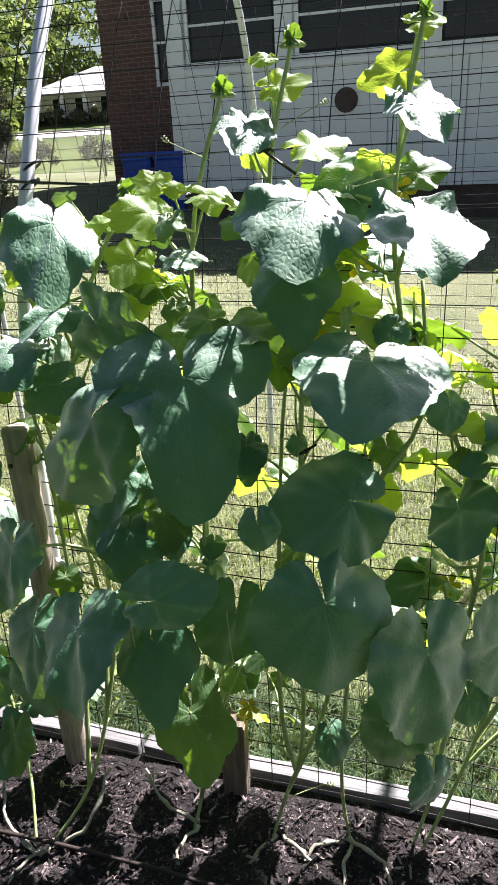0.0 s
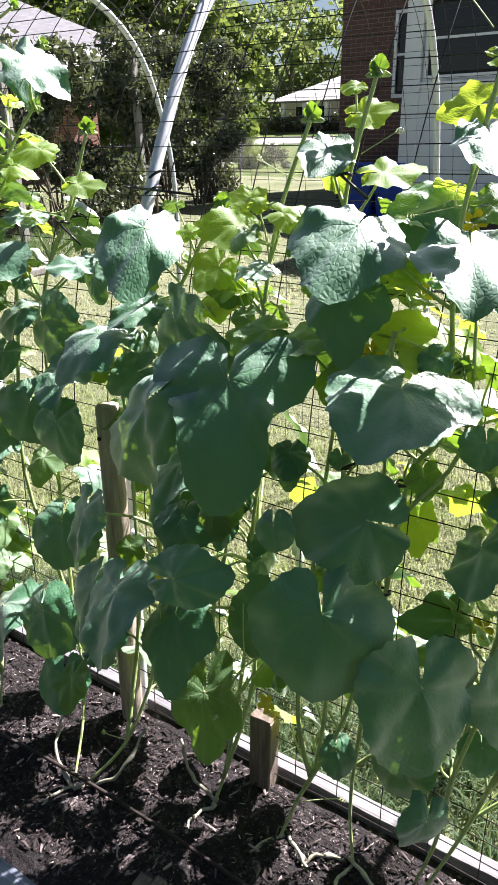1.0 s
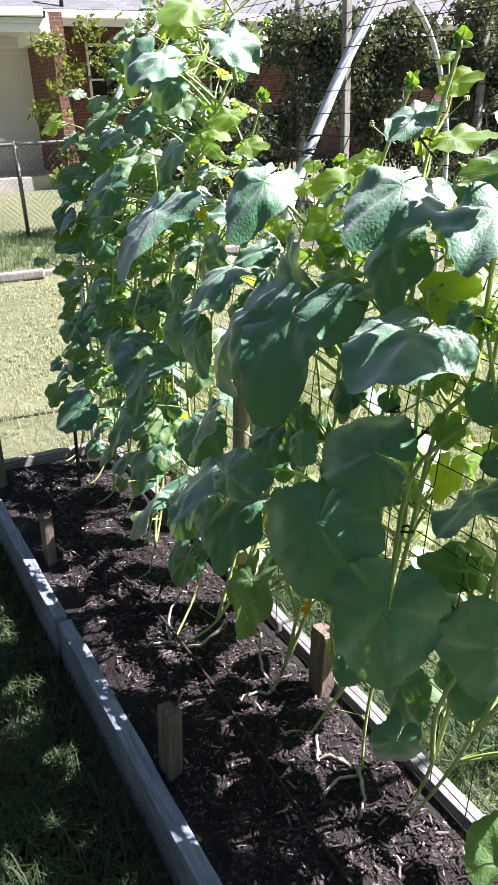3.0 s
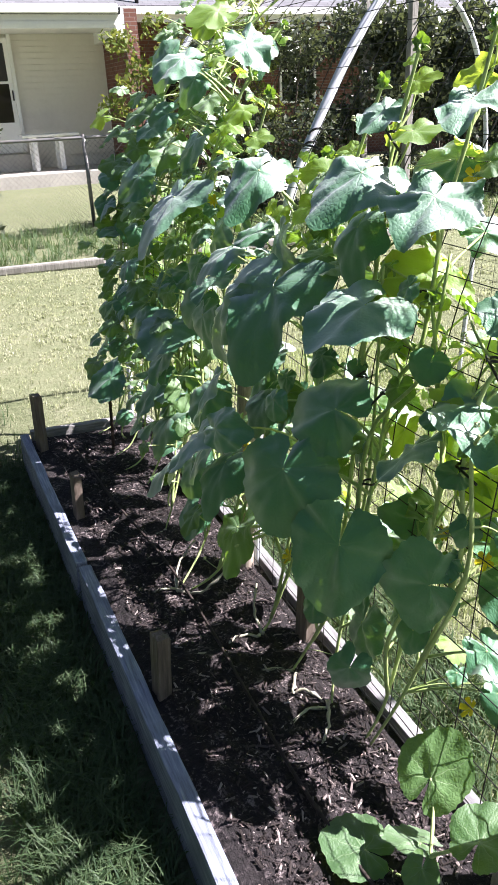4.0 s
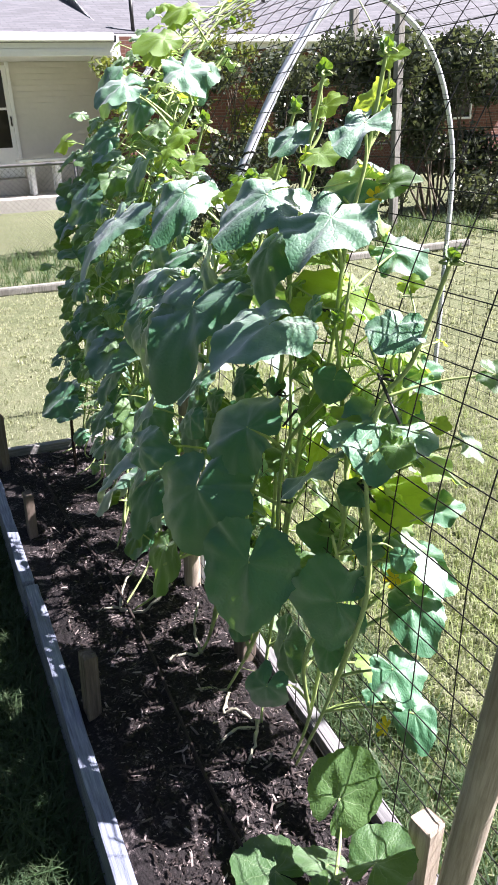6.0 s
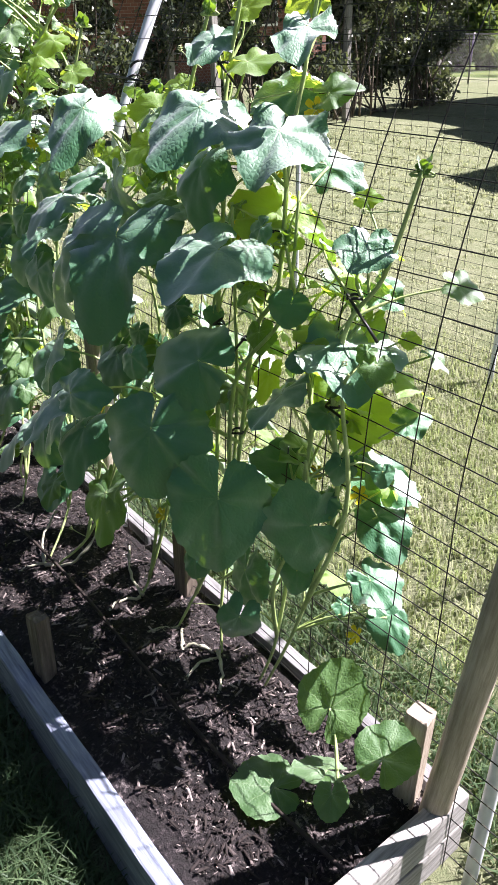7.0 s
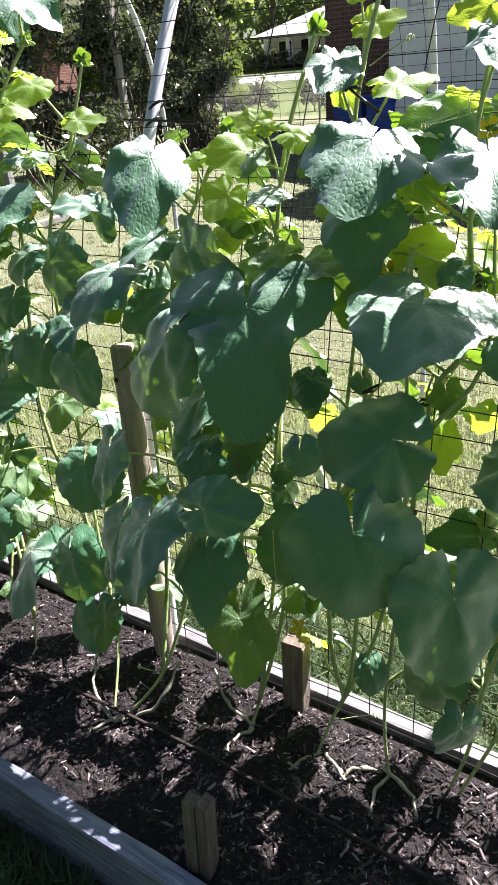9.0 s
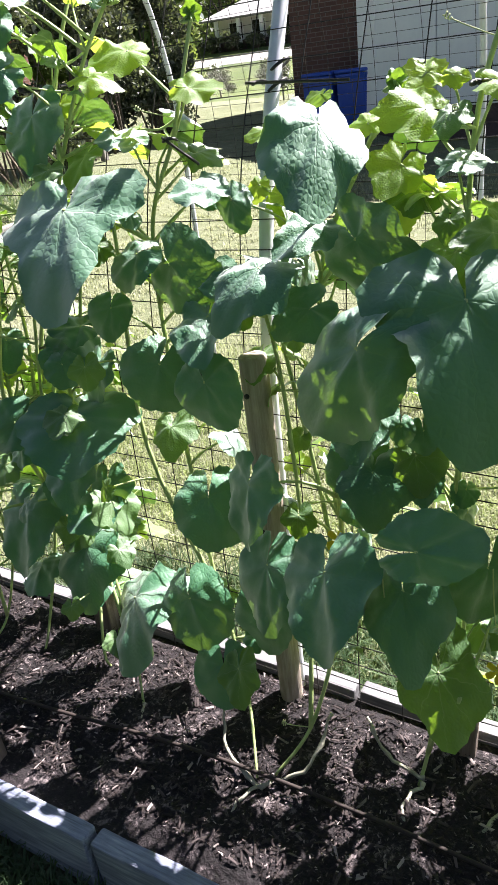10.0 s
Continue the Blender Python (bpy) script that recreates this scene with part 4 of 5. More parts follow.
attach((-0.901, 0.970, 0.445), 0.113, 0.85, (0.11, -0.83, 0.55), (0.31, -0.50, -0.81), 0)
attach((-1.083, 1.040, 0.904), 0.070, 0.81, (0.02, -0.81, 0.59), (-0.06, -0.59, -0.81), 0)
attach((-0.717, 0.980, 0.475), 0.094, 0.89, (0.20, -0.82, 0.54), (0.15, -0.52, -0.84), 0)
attach((-0.542, 1.050, 0.789), 0.097, 0.77, (0.26, -0.78, 0.57), (0.23, -0.52, -0.82), 0)
attach((-0.827, 0.950, 0.310), 0.091, 0.91, (0.27, -0.77, 0.58), (0.30, -0.51, -0.81), 0)
attach((-1.195, 1.000, 0.478), 0.121, 0.88, (-0.10, -0.55, 0.83), (0.21, -0.83, -0.52), 0)
attach((-1.356, 1.000, 0.534), 0.135, 0.84, (-0.03, -0.69, 0.72), (0.23, -0.71, -0.66), 0)
attach((-0.759, 1.080, 1.202), 0.052, 0.75, (0.10, -0.90, 0.42), (0.38, -0.35, -0.85), 0)
attach((-1.163, 1.100, 1.350), 0.094, 0.86, (0.01, -0.82, 0.57), (0.12, -0.56, -0.82), 0)
attach((-0.992, 1.180, 1.431), 0.064, 0.82, (0.35, -0.48, 0.81), (-0.87, -0.49, 0.09), 2)
attach((-1.077, 1.170, 1.400), 0.060, 0.76, (0.43, -0.50, 0.75), (0.90, 0.32, -0.30), 2)
attach((-0.865, 1.160, 1.365), 0.053, 0.81, (0.36, -0.53, 0.76), (0.86, 0.50, -0.06), 2)
attach((-0.470, 1.154, 1.304), 0.072, 0.76, (0.51, -0.54, 0.67), (-0.77, -0.63, 0.08), 2)
attach((-0.489, 1.225, 1.347), 0.051, 0.83, (0.20, -0.65, 0.74), (-0.98, -0.20, 0.09), 2)
attach((-0.366, 1.140, 1.332), 0.057, 0.78, (0.26, -0.47, 0.84), (0.96, 0.22, -0.17), 2)
attach((-0.077, 1.160, 1.143), 0.119, 0.79, (0.44, -0.25, 0.86), (-0.89, -0.24, 0.39), 2)
attach((0.127, 1.160, 0.821), 0.095, 0.72, (0.25, -0.70, 0.66), (0.92, 0.35, 0.15), 2)
attach((-0.023, 1.296, 1.015), 0.069, 0.93, (0.58, 0.02, 0.81), (-0.57, -0.70, 0.43), 1)
attach((-0.466, 1.020, 0.873), 0.031, 0.83, (0.24, -0.81, 0.53), (0.15, -0.51, -0.85), 0)
attach((-0.455, 1.060, 0.785), 0.046, 0.72, (0.23, -0.80, 0.56), (0.24, -0.51, -0.82), 1)
attach((-0.718, 1.130, 0.706), 0.035, 0.77, (0.25, -0.80, 0.54), (0.94, 0.34, 0.08), 2)
attach((-0.665, 1.030, 0.660), 0.041, 0.96, (0.28, -0.79, 0.55), (0.09, -0.54, -0.83), 1)
attach((-0.935, 1.050, 0.792), 0.061, 1.00, (0.05, -0.64, 0.77), (0.23, -0.74, -0.63), 1)
attach((-1.111, 1.030, 0.650), 0.061, 0.93, (0.24, -0.84, 0.49), (0.24, -0.44, -0.87), 0)
attach((-1.125, 1.000, 0.601), 0.079, 0.89, (0.11, -0.41, 0.91), (-0.49, -0.82, -0.31), 4)
attach((-1.225, 1.050, 0.455), 0.070, 0.85, (0.10, -0.85, 0.51), (0.21, -0.48, -0.85), 1)
attach((-0.771, 1.000, 0.367), 0.035, 0.94, (0.18, -0.44, 0.88), (0.43, -0.77, -0.48), 4)
attach((-0.483, 1.167, 1.195), 0.057, 0.79, (0.48, -0.55, 0.69), (-0.84, -0.51, 0.18), 1)
attach((-0.415, 1.120, 1.237), 0.051, 0.78, (0.06, -0.43, 0.90), (0.93, 0.35, 0.11), 0)
attach((-0.419, 1.100, 1.162), 0.033, 0.85, (0.17, -0.84, 0.52), (0.01, -0.52, -0.85), 1)
attach((-0.698, 1.150, 1.193), 0.043, 0.96, (0.26, -0.81, 0.53), (0.02, -0.54, -0.84), 2)
attach((-0.745, 1.150, 1.212), 0.028, 0.86, (0.17, -0.84, 0.52), (-0.15, -0.54, -0.83), 2)
attach((-0.703, 1.120, 1.292), 0.035, 0.79, (0.28, -0.42, 0.86), (-0.86, -0.50, 0.04), 2)
attach((-0.533, 1.100, 1.295), 0.025, 0.90, (0.34, -0.76, 0.55), (-0.92, -0.39, 0.03), 2)
attach((-0.434, 1.160, 1.343), 0.024, 0.86, (0.24, -0.73, 0.64), (0.96, 0.25, -0.07), 2)
attach((-1.110, 1.050, 0.981), 0.062, 0.83, (0.36, -0.30, 0.88), (-0.78, -0.61, 0.11), 4)
attach((-1.026, 1.050, 1.022), 0.059, 0.97, (0.25, -0.77, 0.58), (0.11, -0.58, -0.81), 0)
attach((-0.979, 1.130, 1.301), 0.058, 0.84, (0.30, -0.28, 0.91), (-0.82, -0.57, 0.09), 4)
attach((-1.093, 1.140, 1.276), 0.061, 0.84, (-0.04, -0.66, 0.75), (-0.42, -0.67, -0.61), 1)
attach((-1.146, 1.160, 1.364), 0.039, 0.90, (0.20, -0.82, 0.54), (-0.11, -0.56, -0.82), 2)
attach((-0.799, 1.080, 1.221), 0.062, 0.83, (0.25, -0.33, 0.91), (-0.83, -0.56, 0.02), 4)
attach((-1.046, 1.060, 1.143), 0.037, 0.95, (0.26, -0.82, 0.52), (0.19, -0.49, -0.85), 1)
attach((-0.299, 1.060, 0.947), 0.046, 0.99, (0.19, -0.68, 0.71), (0.21, -0.68, -0.71), 0)
attach((0.067, 1.080, 0.934), 0.031, 0.88, (0.33, -0.77, 0.55), (-0.80, -0.53, -0.26), 0)
attach((-0.090, 1.140, 0.843), 0.058, 0.81, (-0.00, -0.85, 0.53), (0.21, -0.52, -0.83), 2)
attach((0.061, 1.130, 0.860), 0.044, 0.79, (0.18, -0.89, 0.42), (0.82, -0.10, -0.57), 2)
attach((-0.454, 1.050, 0.808), 0.063, 0.92, (0.22, -0.83, 0.51), (0.27, -0.46, -0.85), 1)
attach((-0.222, 1.080, 1.225), 0.096, 0.85, (0.04, -0.80, 0.60), (0.21, -0.58, -0.78), 0)
attach((-0.354, 1.080, 1.149), 0.056, 0.77, (0.41, -0.46, 0.79), (-0.74, -0.68, -0.02), 1)
attach((-0.521, 1.140, 1.159), 0.052, 0.80, (0.27, -0.59, 0.76), (0.78, 0.60, 0.19), 2)
attach((-0.502, 1.140, 1.234), 0.056, 0.97, (0.35, -0.70, 0.62), (-0.32, -0.71, -0.63), 2)
attach((0.145, 1.170, 1.013), 0.035, 0.83, (0.19, -0.85, 0.49), (0.23, -0.44, -0.87), 2)
attach((0.212, 1.180, 0.996), 0.023, 0.86, (0.26, -0.79, 0.55), (0.95, 0.32, 0.01), 2)
attach((0.224, 1.190, 0.842), 0.045, 0.96, (0.31, -0.44, 0.84), (0.52, 0.82, 0.24), 4)
attach((0.144, 1.150, 0.403), 0.028, 0.94, (0.19, -0.44, 0.88), (0.52, -0.71, -0.47), 4)
attach((0.079, 1.080, 0.485), 0.049, 0.98, (0.30, -0.74, 0.60), (0.30, -0.53, -0.79), 0)
attach((-0.309, 1.180, 1.430), 0.069, 0.85, (0.29, -0.48, 0.83), (0.03, -0.86, -0.51), 4)
attach((-0.210, 1.180, 1.393), 0.063, 0.83, (0.23, -0.41, 0.88), (0.79, 0.61, 0.08), 2)
attach((0.086, 1.190, 1.199), 0.030, 0.80, (0.28, -0.69, 0.66), (0.92, 0.38, 0.01), 2)
attach((-0.532, 1.050, 0.874), 0.087, 0.84, (-0.07, -0.61, 0.79), (-0.02, -0.79, -0.61), 0)
attach((-0.518, 1.030, 0.776), 0.082, 0.99, (0.09, -0.67, 0.74), (0.15, -0.72, -0.68), 0)
attach((-0.441, 1.050, 0.855), 0.039, 0.96, (0.25, -0.83, 0.49), (0.28, -0.43, -0.86), 0)
attach((-0.440, 1.060, 0.773), 0.057, 0.70, (0.07, -0.82, 0.57), (0.10, -0.57, -0.82), 0)
attach((-0.295, 1.060, 0.937), 0.052, 0.78, (0.21, -0.82, 0.54), (0.10, -0.53, -0.84), 0)
attach((0.049, 1.100, 0.933), 0.029, 0.89, (0.25, -0.81, 0.53), (-0.95, -0.30, -0.00), 1)
attach((-0.716, 0.960, 0.754), 0.107, 0.77, (-0.35, -0.80, 0.49), (0.03, -0.53, -0.85), 0)
attach((-0.687, 0.940, 0.607), 0.118, 0.75, (-0.24, -0.69, 0.68), (0.15, -0.72, -0.68), 0)
attach((-0.776, 0.930, 0.337), 0.070, 0.80, (-0.09, -0.66, 0.75), (0.29, -0.73, -0.61), 1)
attach((-0.299, 1.080, 1.139), 0.081, 0.76, (-0.08, -0.36, 0.93), (0.95, 0.24, 0.18), 1)
attach((-0.246, 1.100, 1.072), 0.037, 0.90, (0.23, -0.82, 0.52), (0.02, -0.53, -0.85), 1)
attach((-1.099, 1.050, 1.559), 0.098, 0.89, (0.41, -0.34, 0.84), (-0.38, -0.91, -0.18), 0)
attach((-1.355, 0.840, 0.587), 0.098, 0.92, (0.47, -0.57, 0.67), (-0.27, -0.82, -0.50), 0)
attach((-1.015, 1.200, 1.601), 0.106, 0.78, (0.55, -0.25, 0.80), (0.83, 0.11, -0.54), 4)
attach((-1.340, 1.250, 1.704), 0.095, 0.92, (0.50, -0.23, 0.83), (-0.28, -0.96, -0.10), 2)
attach((-1.417, 1.350, 1.802), 0.079, 0.89, (0.45, -0.37, 0.81), (-0.46, -0.87, -0.14), 2)
attach((-2.281, 1.100, 1.412), 0.068, 0.94, (0.44, -0.67, 0.59), (-0.50, -0.73, -0.46), 2)
attach((-1.113, 1.000, 1.422), 0.059, 0.91, (0.59, -0.60, 0.54), (-0.54, -0.79, -0.29), 0)
attach((-1.789, 0.950, 0.446), 0.090, 0.78, (0.56, -0.74, 0.37), (-0.52, -0.66, -0.54), 0)
attach((-1.622, 1.400, 1.802), 0.068, 0.78, (0.40, -0.60, 0.70), (-0.92, -0.29, 0.28), 2)
attach((-1.521, 1.300, 1.702), 0.083, 0.92, (0.40, -0.70, 0.60), (-0.67, -0.67, -0.33), 2)
attach((-1.418, 1.120, 0.855), 0.062, 0.78, (0.00, -0.85, 0.53), (-0.11, -0.53, -0.84), 2)
attach((-1.317, 0.970, 1.244), 0.106, 0.78, (0.49, -0.78, 0.39), (-0.41, -0.60, -0.69), 0)
attach((-1.290, 1.150, 1.519), 0.088, 0.99, (0.49, -0.78, 0.39), (-0.27, -0.56, -0.78), 0)
attach((-1.252, 0.950, 0.803), 0.086, 0.78, (0.47, -0.75, 0.47), (-0.56, -0.66, -0.50), 0)
attach((-1.225, 1.050, 1.562), 0.089, 0.99, (0.49, -0.78, 0.39), (-0.37, -0.59, -0.72), 0)
attach((-1.202, 1.000, 0.791), 0.088, 0.78, (0.23, -0.90, 0.36), (-0.57, -0.42, -0.70), 0)
attach((-1.168, 1.300, 1.609), 0.085, 0.78, (0.39, -0.49, 0.78), (0.68, -0.42, -0.60), 0)
attach((-0.834, 1.120, 1.218), 0.052, 0.78, (0.00, -0.71, 0.71), (0.78, -0.44, -0.44), 0)
attach((-0.801, 1.060, 1.084), 0.061, 0.78, (0.00, -0.71, 0.71), (1.00, -0.06, -0.06), 0)
attach((-0.308, 1.200, 1.392), 0.038, 0.82, (0.00, -0.95, 0.32), (0.59, -0.26, -0.77), 2)
attach((-0.285, 1.220, 1.518), 0.029, 0.78, (0.10, -0.60, 0.80), (-0.97, 0.12, 0.21), 2)
attach((-0.269, 1.220, 1.480), 0.050, 0.78, (0.21, -0.74, 0.64), (0.91, 0.38, 0.14), 2)
attach((-0.086, 1.220, 1.485), 0.056, 0.78, (0.10, -0.93, 0.36), (-0.97, -0.18, -0.19), 2)
attach((-0.059, 1.220, 1.547), 0.037, 0.78, (0.20, -0.78, 0.59), (0.94, 0.32, 0.11), 2)


# small sunlit leaves behind the wire
r = random.Random(77)
for _ in range(34):
    at = Vector((r.uniform(-0.5, 0.24), r.uniform(1.14, 1.26), r.uniform(0.5, 1.2)))
    size = r.uniform(0.028, 0.055)
    if not shades(at, size):
        attach(at, size, r.uniform(0.75, 1.0), sun_way + Vector((r.uniform(-0.5, 0.5), r.uniform(-0.4, 0.4), r.uniform(-0.4, 0.3))), (r.uniform(-1, 1), r.uniform(-0.2, 0.6), -r.uniform(0.1, 0.9)), r.choice((1, 2, 2)))

# pale old stems and roots lying on the mulch
for vine, spots in (
    (GROWN[8], (((-0.69, 0.86, 0.130), (-0.72, 0.82, 0.135), (-0.735, 0.76, 0.12)), ((-0.7, 0.84, 0.130), (-0.8, 0.88, 0.152), (-0.84, 0.95, 0.2)), ((-0.68, 0.87, 0.130), (-0.62, 0.9, 0.172), (-0.6, 0.97, 0.25)))),
    (GROWN[9], (((-0.42, 0.98, 0.13), (-0.44, 0.93, 0.132), (-0.43, 0.88, 0.12)), ((-0.42, 0.99, 0.132), (-0.5, 1.0, 0.152), (-0.55, 1.03, 0.2)))),
    (GROWN[10], (((-0.26, 1.0, 0.130), (-0.29, 0.95, 0.132), (-0.3, 0.9, 0.12)), ((-0.25, 1.0, 0.132), (-0.2, 0.97, 0.142), (-0.17, 0.95, 0.12)))),
    (GROWN[11], (((-0.11, 1.03, 0.130), (-0.12, 0.96, 0.142), (-0.1, 0.9, 0.12)), ((-0.12, 1.02, 0.142), (-0.05, 0.98, 0.152), (-0.03, 0.95, 0.12)), ((-0.13, 1.02, 0.132), (-0.18, 0.99, 0.142), (-0.2, 0.95, 0.12)))),
    (GROWN[7], (((-1.05, 0.92, 0.130), (-1.02, 0.86, 0.132), (-1.04, 0.8, 0.12)),)),
):
    for line in spots:
        pts = curve([Vector(p) - vine.base for p in line], 5)
        tube_part("root_stem", [p + Vector((0.0026 * math.sin(1.9 * i + line[1][0] * 30), 0.002 * math.cos(2.6 * i), 0.0015 * math.cos(2 * i))) for i, p in enumerate(pts)], [0.0042 - 0.00018 * i + 0.0028 * max(0, math.sin(2.3 * i + line[0][0] * 40)) ** 4 for i in range(len(pts))], STEM_OLD, vine.ob, 7, "pale dried root stem")

# a young plant at the end of the bed
seedling = Vine("young melon plant with four pale broad leaves in the mulch", [(0.34, 0.95, 0.13), (0.345, 0.95, 0.18), (0.35, 0.955, 0.23)], 0.006)


def sprout(at, size, broad, normal, tip, age):
    seedling.leaf(at, size, normal, tip, age, None, broad)


sprout((0.264, 1.007, 0.304), 0.100, 0.86, (0.45, -0.62, 0.60), (-0.20, 0.60, 0.75), 6)
sprout((0.245, 0.888, 0.152), 0.088, 1.01, (0.10, 0.00, 1.00), (-0.69, -0.72, 0.07), 6)
sprout((0.309, 0.962, 0.209), 0.066, 0.84, (-0.19, 0.23, 0.96), (-0.71, -0.70, 0.02), 6)
sprout((0.422, 0.980, 0.338), 0.077, 0.94, (0.00, -0.33, 0.94), (-0.36, 0.88, 0.31), 6)
sprout((0.356, 0.930, 0.219), 0.050, 0.82, (0.14, -0.27, 0.95), (0.62, -0.72, -0.29), 6)

# yellow flowers, tendrils and black ties along the stems
for at in ((0.034, 1.169, 0.656), (0.144, 1.177, 0.660), (0.181, 1.163, 0.335), (-0.076, 1.226, 1.321), (-0.135, 1.189, 1.210), (-0.201, 1.159, 1.111), (-0.3, 1.0, 0.45), (-0.58, 1.02, 0.63), (-0.96, 1.08, 1.2)):
    v = min(GROWN, key=lambda g: (g.near(Vector(at)) - Vector(at)).length)
    v.flower(at, R.uniform(0.017, 0.024), (R.uniform(-0.5, 0.5), -1, R.uniform(0, 0.8)))
for at, way, length in (((-0.07, 1.2, 1.58), (-0.5, -0.1, 0.5), 0.16), ((-0.08, 1.19, 1.46), (0.6, -0.1, -0.4), 0.1), ((-0.26, 1.2, 1.42), (0.5, -0.2, 0.2), 0.14), ((-0.08, 1.17, 1.35), (-0.5, -0.3, -0.1), 0.12), ((-0.38, 1.2, 1.38), (-0.6, 0, 0.3), 0.13), ((0.15, 1.12, 1.05), (-0.7, 0, 0.3), 0.14), ((0.2, 1.15, 1.2), (-0.8, 0, -0.1), 0.12), ((-0.3, 0.92, 0.72), (0.15, -0.1, -1), 0.16), ((-0.45, 0.88, 0.72), (0.15, -0.1, -1), 0.14)):
    v = min(GROWN, key=lambda g: (g.near(Vector(at)) - Vector(at)).length)
    v.tendril(at, way, length)


def twist_tie(a, b):
    a, b = Vector(a), Vector(b)
    ob = thing("twist_tie", *a, "black twist tie holding a stem to the wire", "tie", "black ties")
    pts = [b - a]
    for i in range(14):
        t = i / 13 * 2 * math.pi
        pts.append(Vector((0.012 * math.sin(t), 0.012 - 0.012 * math.cos(t), 0.002 * math.sin(2 * t))))
    pts.append((a - b) * 0.12)
    tube_part("wire_loop", pts, 0.0026, TIE, ob, 6)
    return ob


for a, b in (
    ((-0.28, 1.17, 1.39), (-0.23, 1.17, 1.355)),
    ((-0.4, 1.16, 1.33), (-0.37, 1.16, 1.31)),
    ((-0.08, 1.17, 1.31), (-0.12, 1.17, 1.305)),
    ((-0.07, 1.12, 1.13), (-0.16, 1.12, 1.135)),
    ((-0.11, 1.09, 0.92), (-0.14, 1.08, 0.88)),
    ((-0.22, 1.1, 0.92), (-0.19, 1.1, 0.94)),
    ((0.145, 1.11, 1.06), (0.22, 1.1, 1.01)),
    ((0.12, 1.1, 0.86), (0.17, 1.1, 0.85)),
    ((-0.12, 1.07, 0.72), (-0.14, 1.07, 0.7)),
    ((-1.3, 1.1, 0.9), (-1.22, 1.09, 0.93)),
    ((-0.91, 1.14, 1.29), (-0.85, 1.14, 1.25)),
    ((-0.76, 1.2, 1.36), (-0.6, 1.2, 1.35)),
):
    twist_tie(a, b)

# a tuft of new leaves over the low leaf by the stake
GROWN[9].bud((-0.33, 0.865, 0.5), 0.02, (0.1, -0.5, 0.6))

# ---- houses and yard behind ----
def slab(parent, name, lo, hi, material, bevel=0.0, label=""):
    return box_part(name, lo, hi, material, parent, bevel, label)


def roof_mesh(name, quad, material, parent, thick=0.12, label=""):
    """A sloping slab over four corners, eaves first, with shingle rows along its first edge."""
    q = [Vector(p) for p in quad]
    nrm = (q[1] - q[0]).cross(q[3] - q[0]).normalized()
    if nrm.z < 0:
        nrm = -nrm
    low = [p - nrm * thick for p in q]
    me = mesh_of(name, q + low, [(0, 1, 2, 3), (7, 6, 5, 4), (0, 4, 5, 1), (1, 5, 6, 2), (2, 6, 7, 3), (3, 7, 4, 0)], material)
    u = (q[1] - q[0]).normalized()
    v = nrm.cross(u)
    layer = me.uv_layers.new(name="UVMap")
    pts = q + low
    for loop in me.loops:
        p = pts[loop.vertex_index] - q[0]
        layer.data[loop.index].uv = (p.dot(u), p.dot(v))
    return put(name, me, parent, None, label)


def window(parent, axis, at, y0, y1, z0, z1, face, bars=1, curtain=False):
    """A window in a wall plane: axis 'x' or 'y' is the wall's normal, at its place, face -1 or 1 the way it looks."""
    def p(n, a, b):
        return (n, a, b) if axis == "x" else (a, n, b)
    def bx(name, n0, n1, a0, a1, b0, b1, mat, par):
        lo, hi = p(min(n0, n1), a0, b0), p(max(n0, n1), a1, b1)
        return box_part(name, lo, hi, mat, par, 0.004)
    w = bx("window", at, at + face * 0.01, y0, y1, z0, z1, DARK, parent)
    pane = bx("pane", at + face * 0.012, at + face * 0.018, y0 + 0.04, y1 - 0.04, z0 + 0.04, z1 - 0.04, GLASS, w)
    pane.visible_shadow = False
    t = 0.06
    for a0, a1, b0, b1 in ((y0 - t, y1 + t, z1, z1 + t), (y0 - t, y1 + t, z0 - t, z0), (y0 - t, y0, z0, z1), (y1, y1 + t, z0, z1)):
        bx("frame", at, at + face * 0.05, a0, a1, b0, b1, TRIM, w)
    for k in range(bars):
        z = z0 + (z1 - z0) * (k + 1) / (bars + 1)
        bx("glazing_bar", at + face * 0.018, at + face * 0.04, y0, y1, z - 0.02, z + 0.02, TRIM, w)
    return w


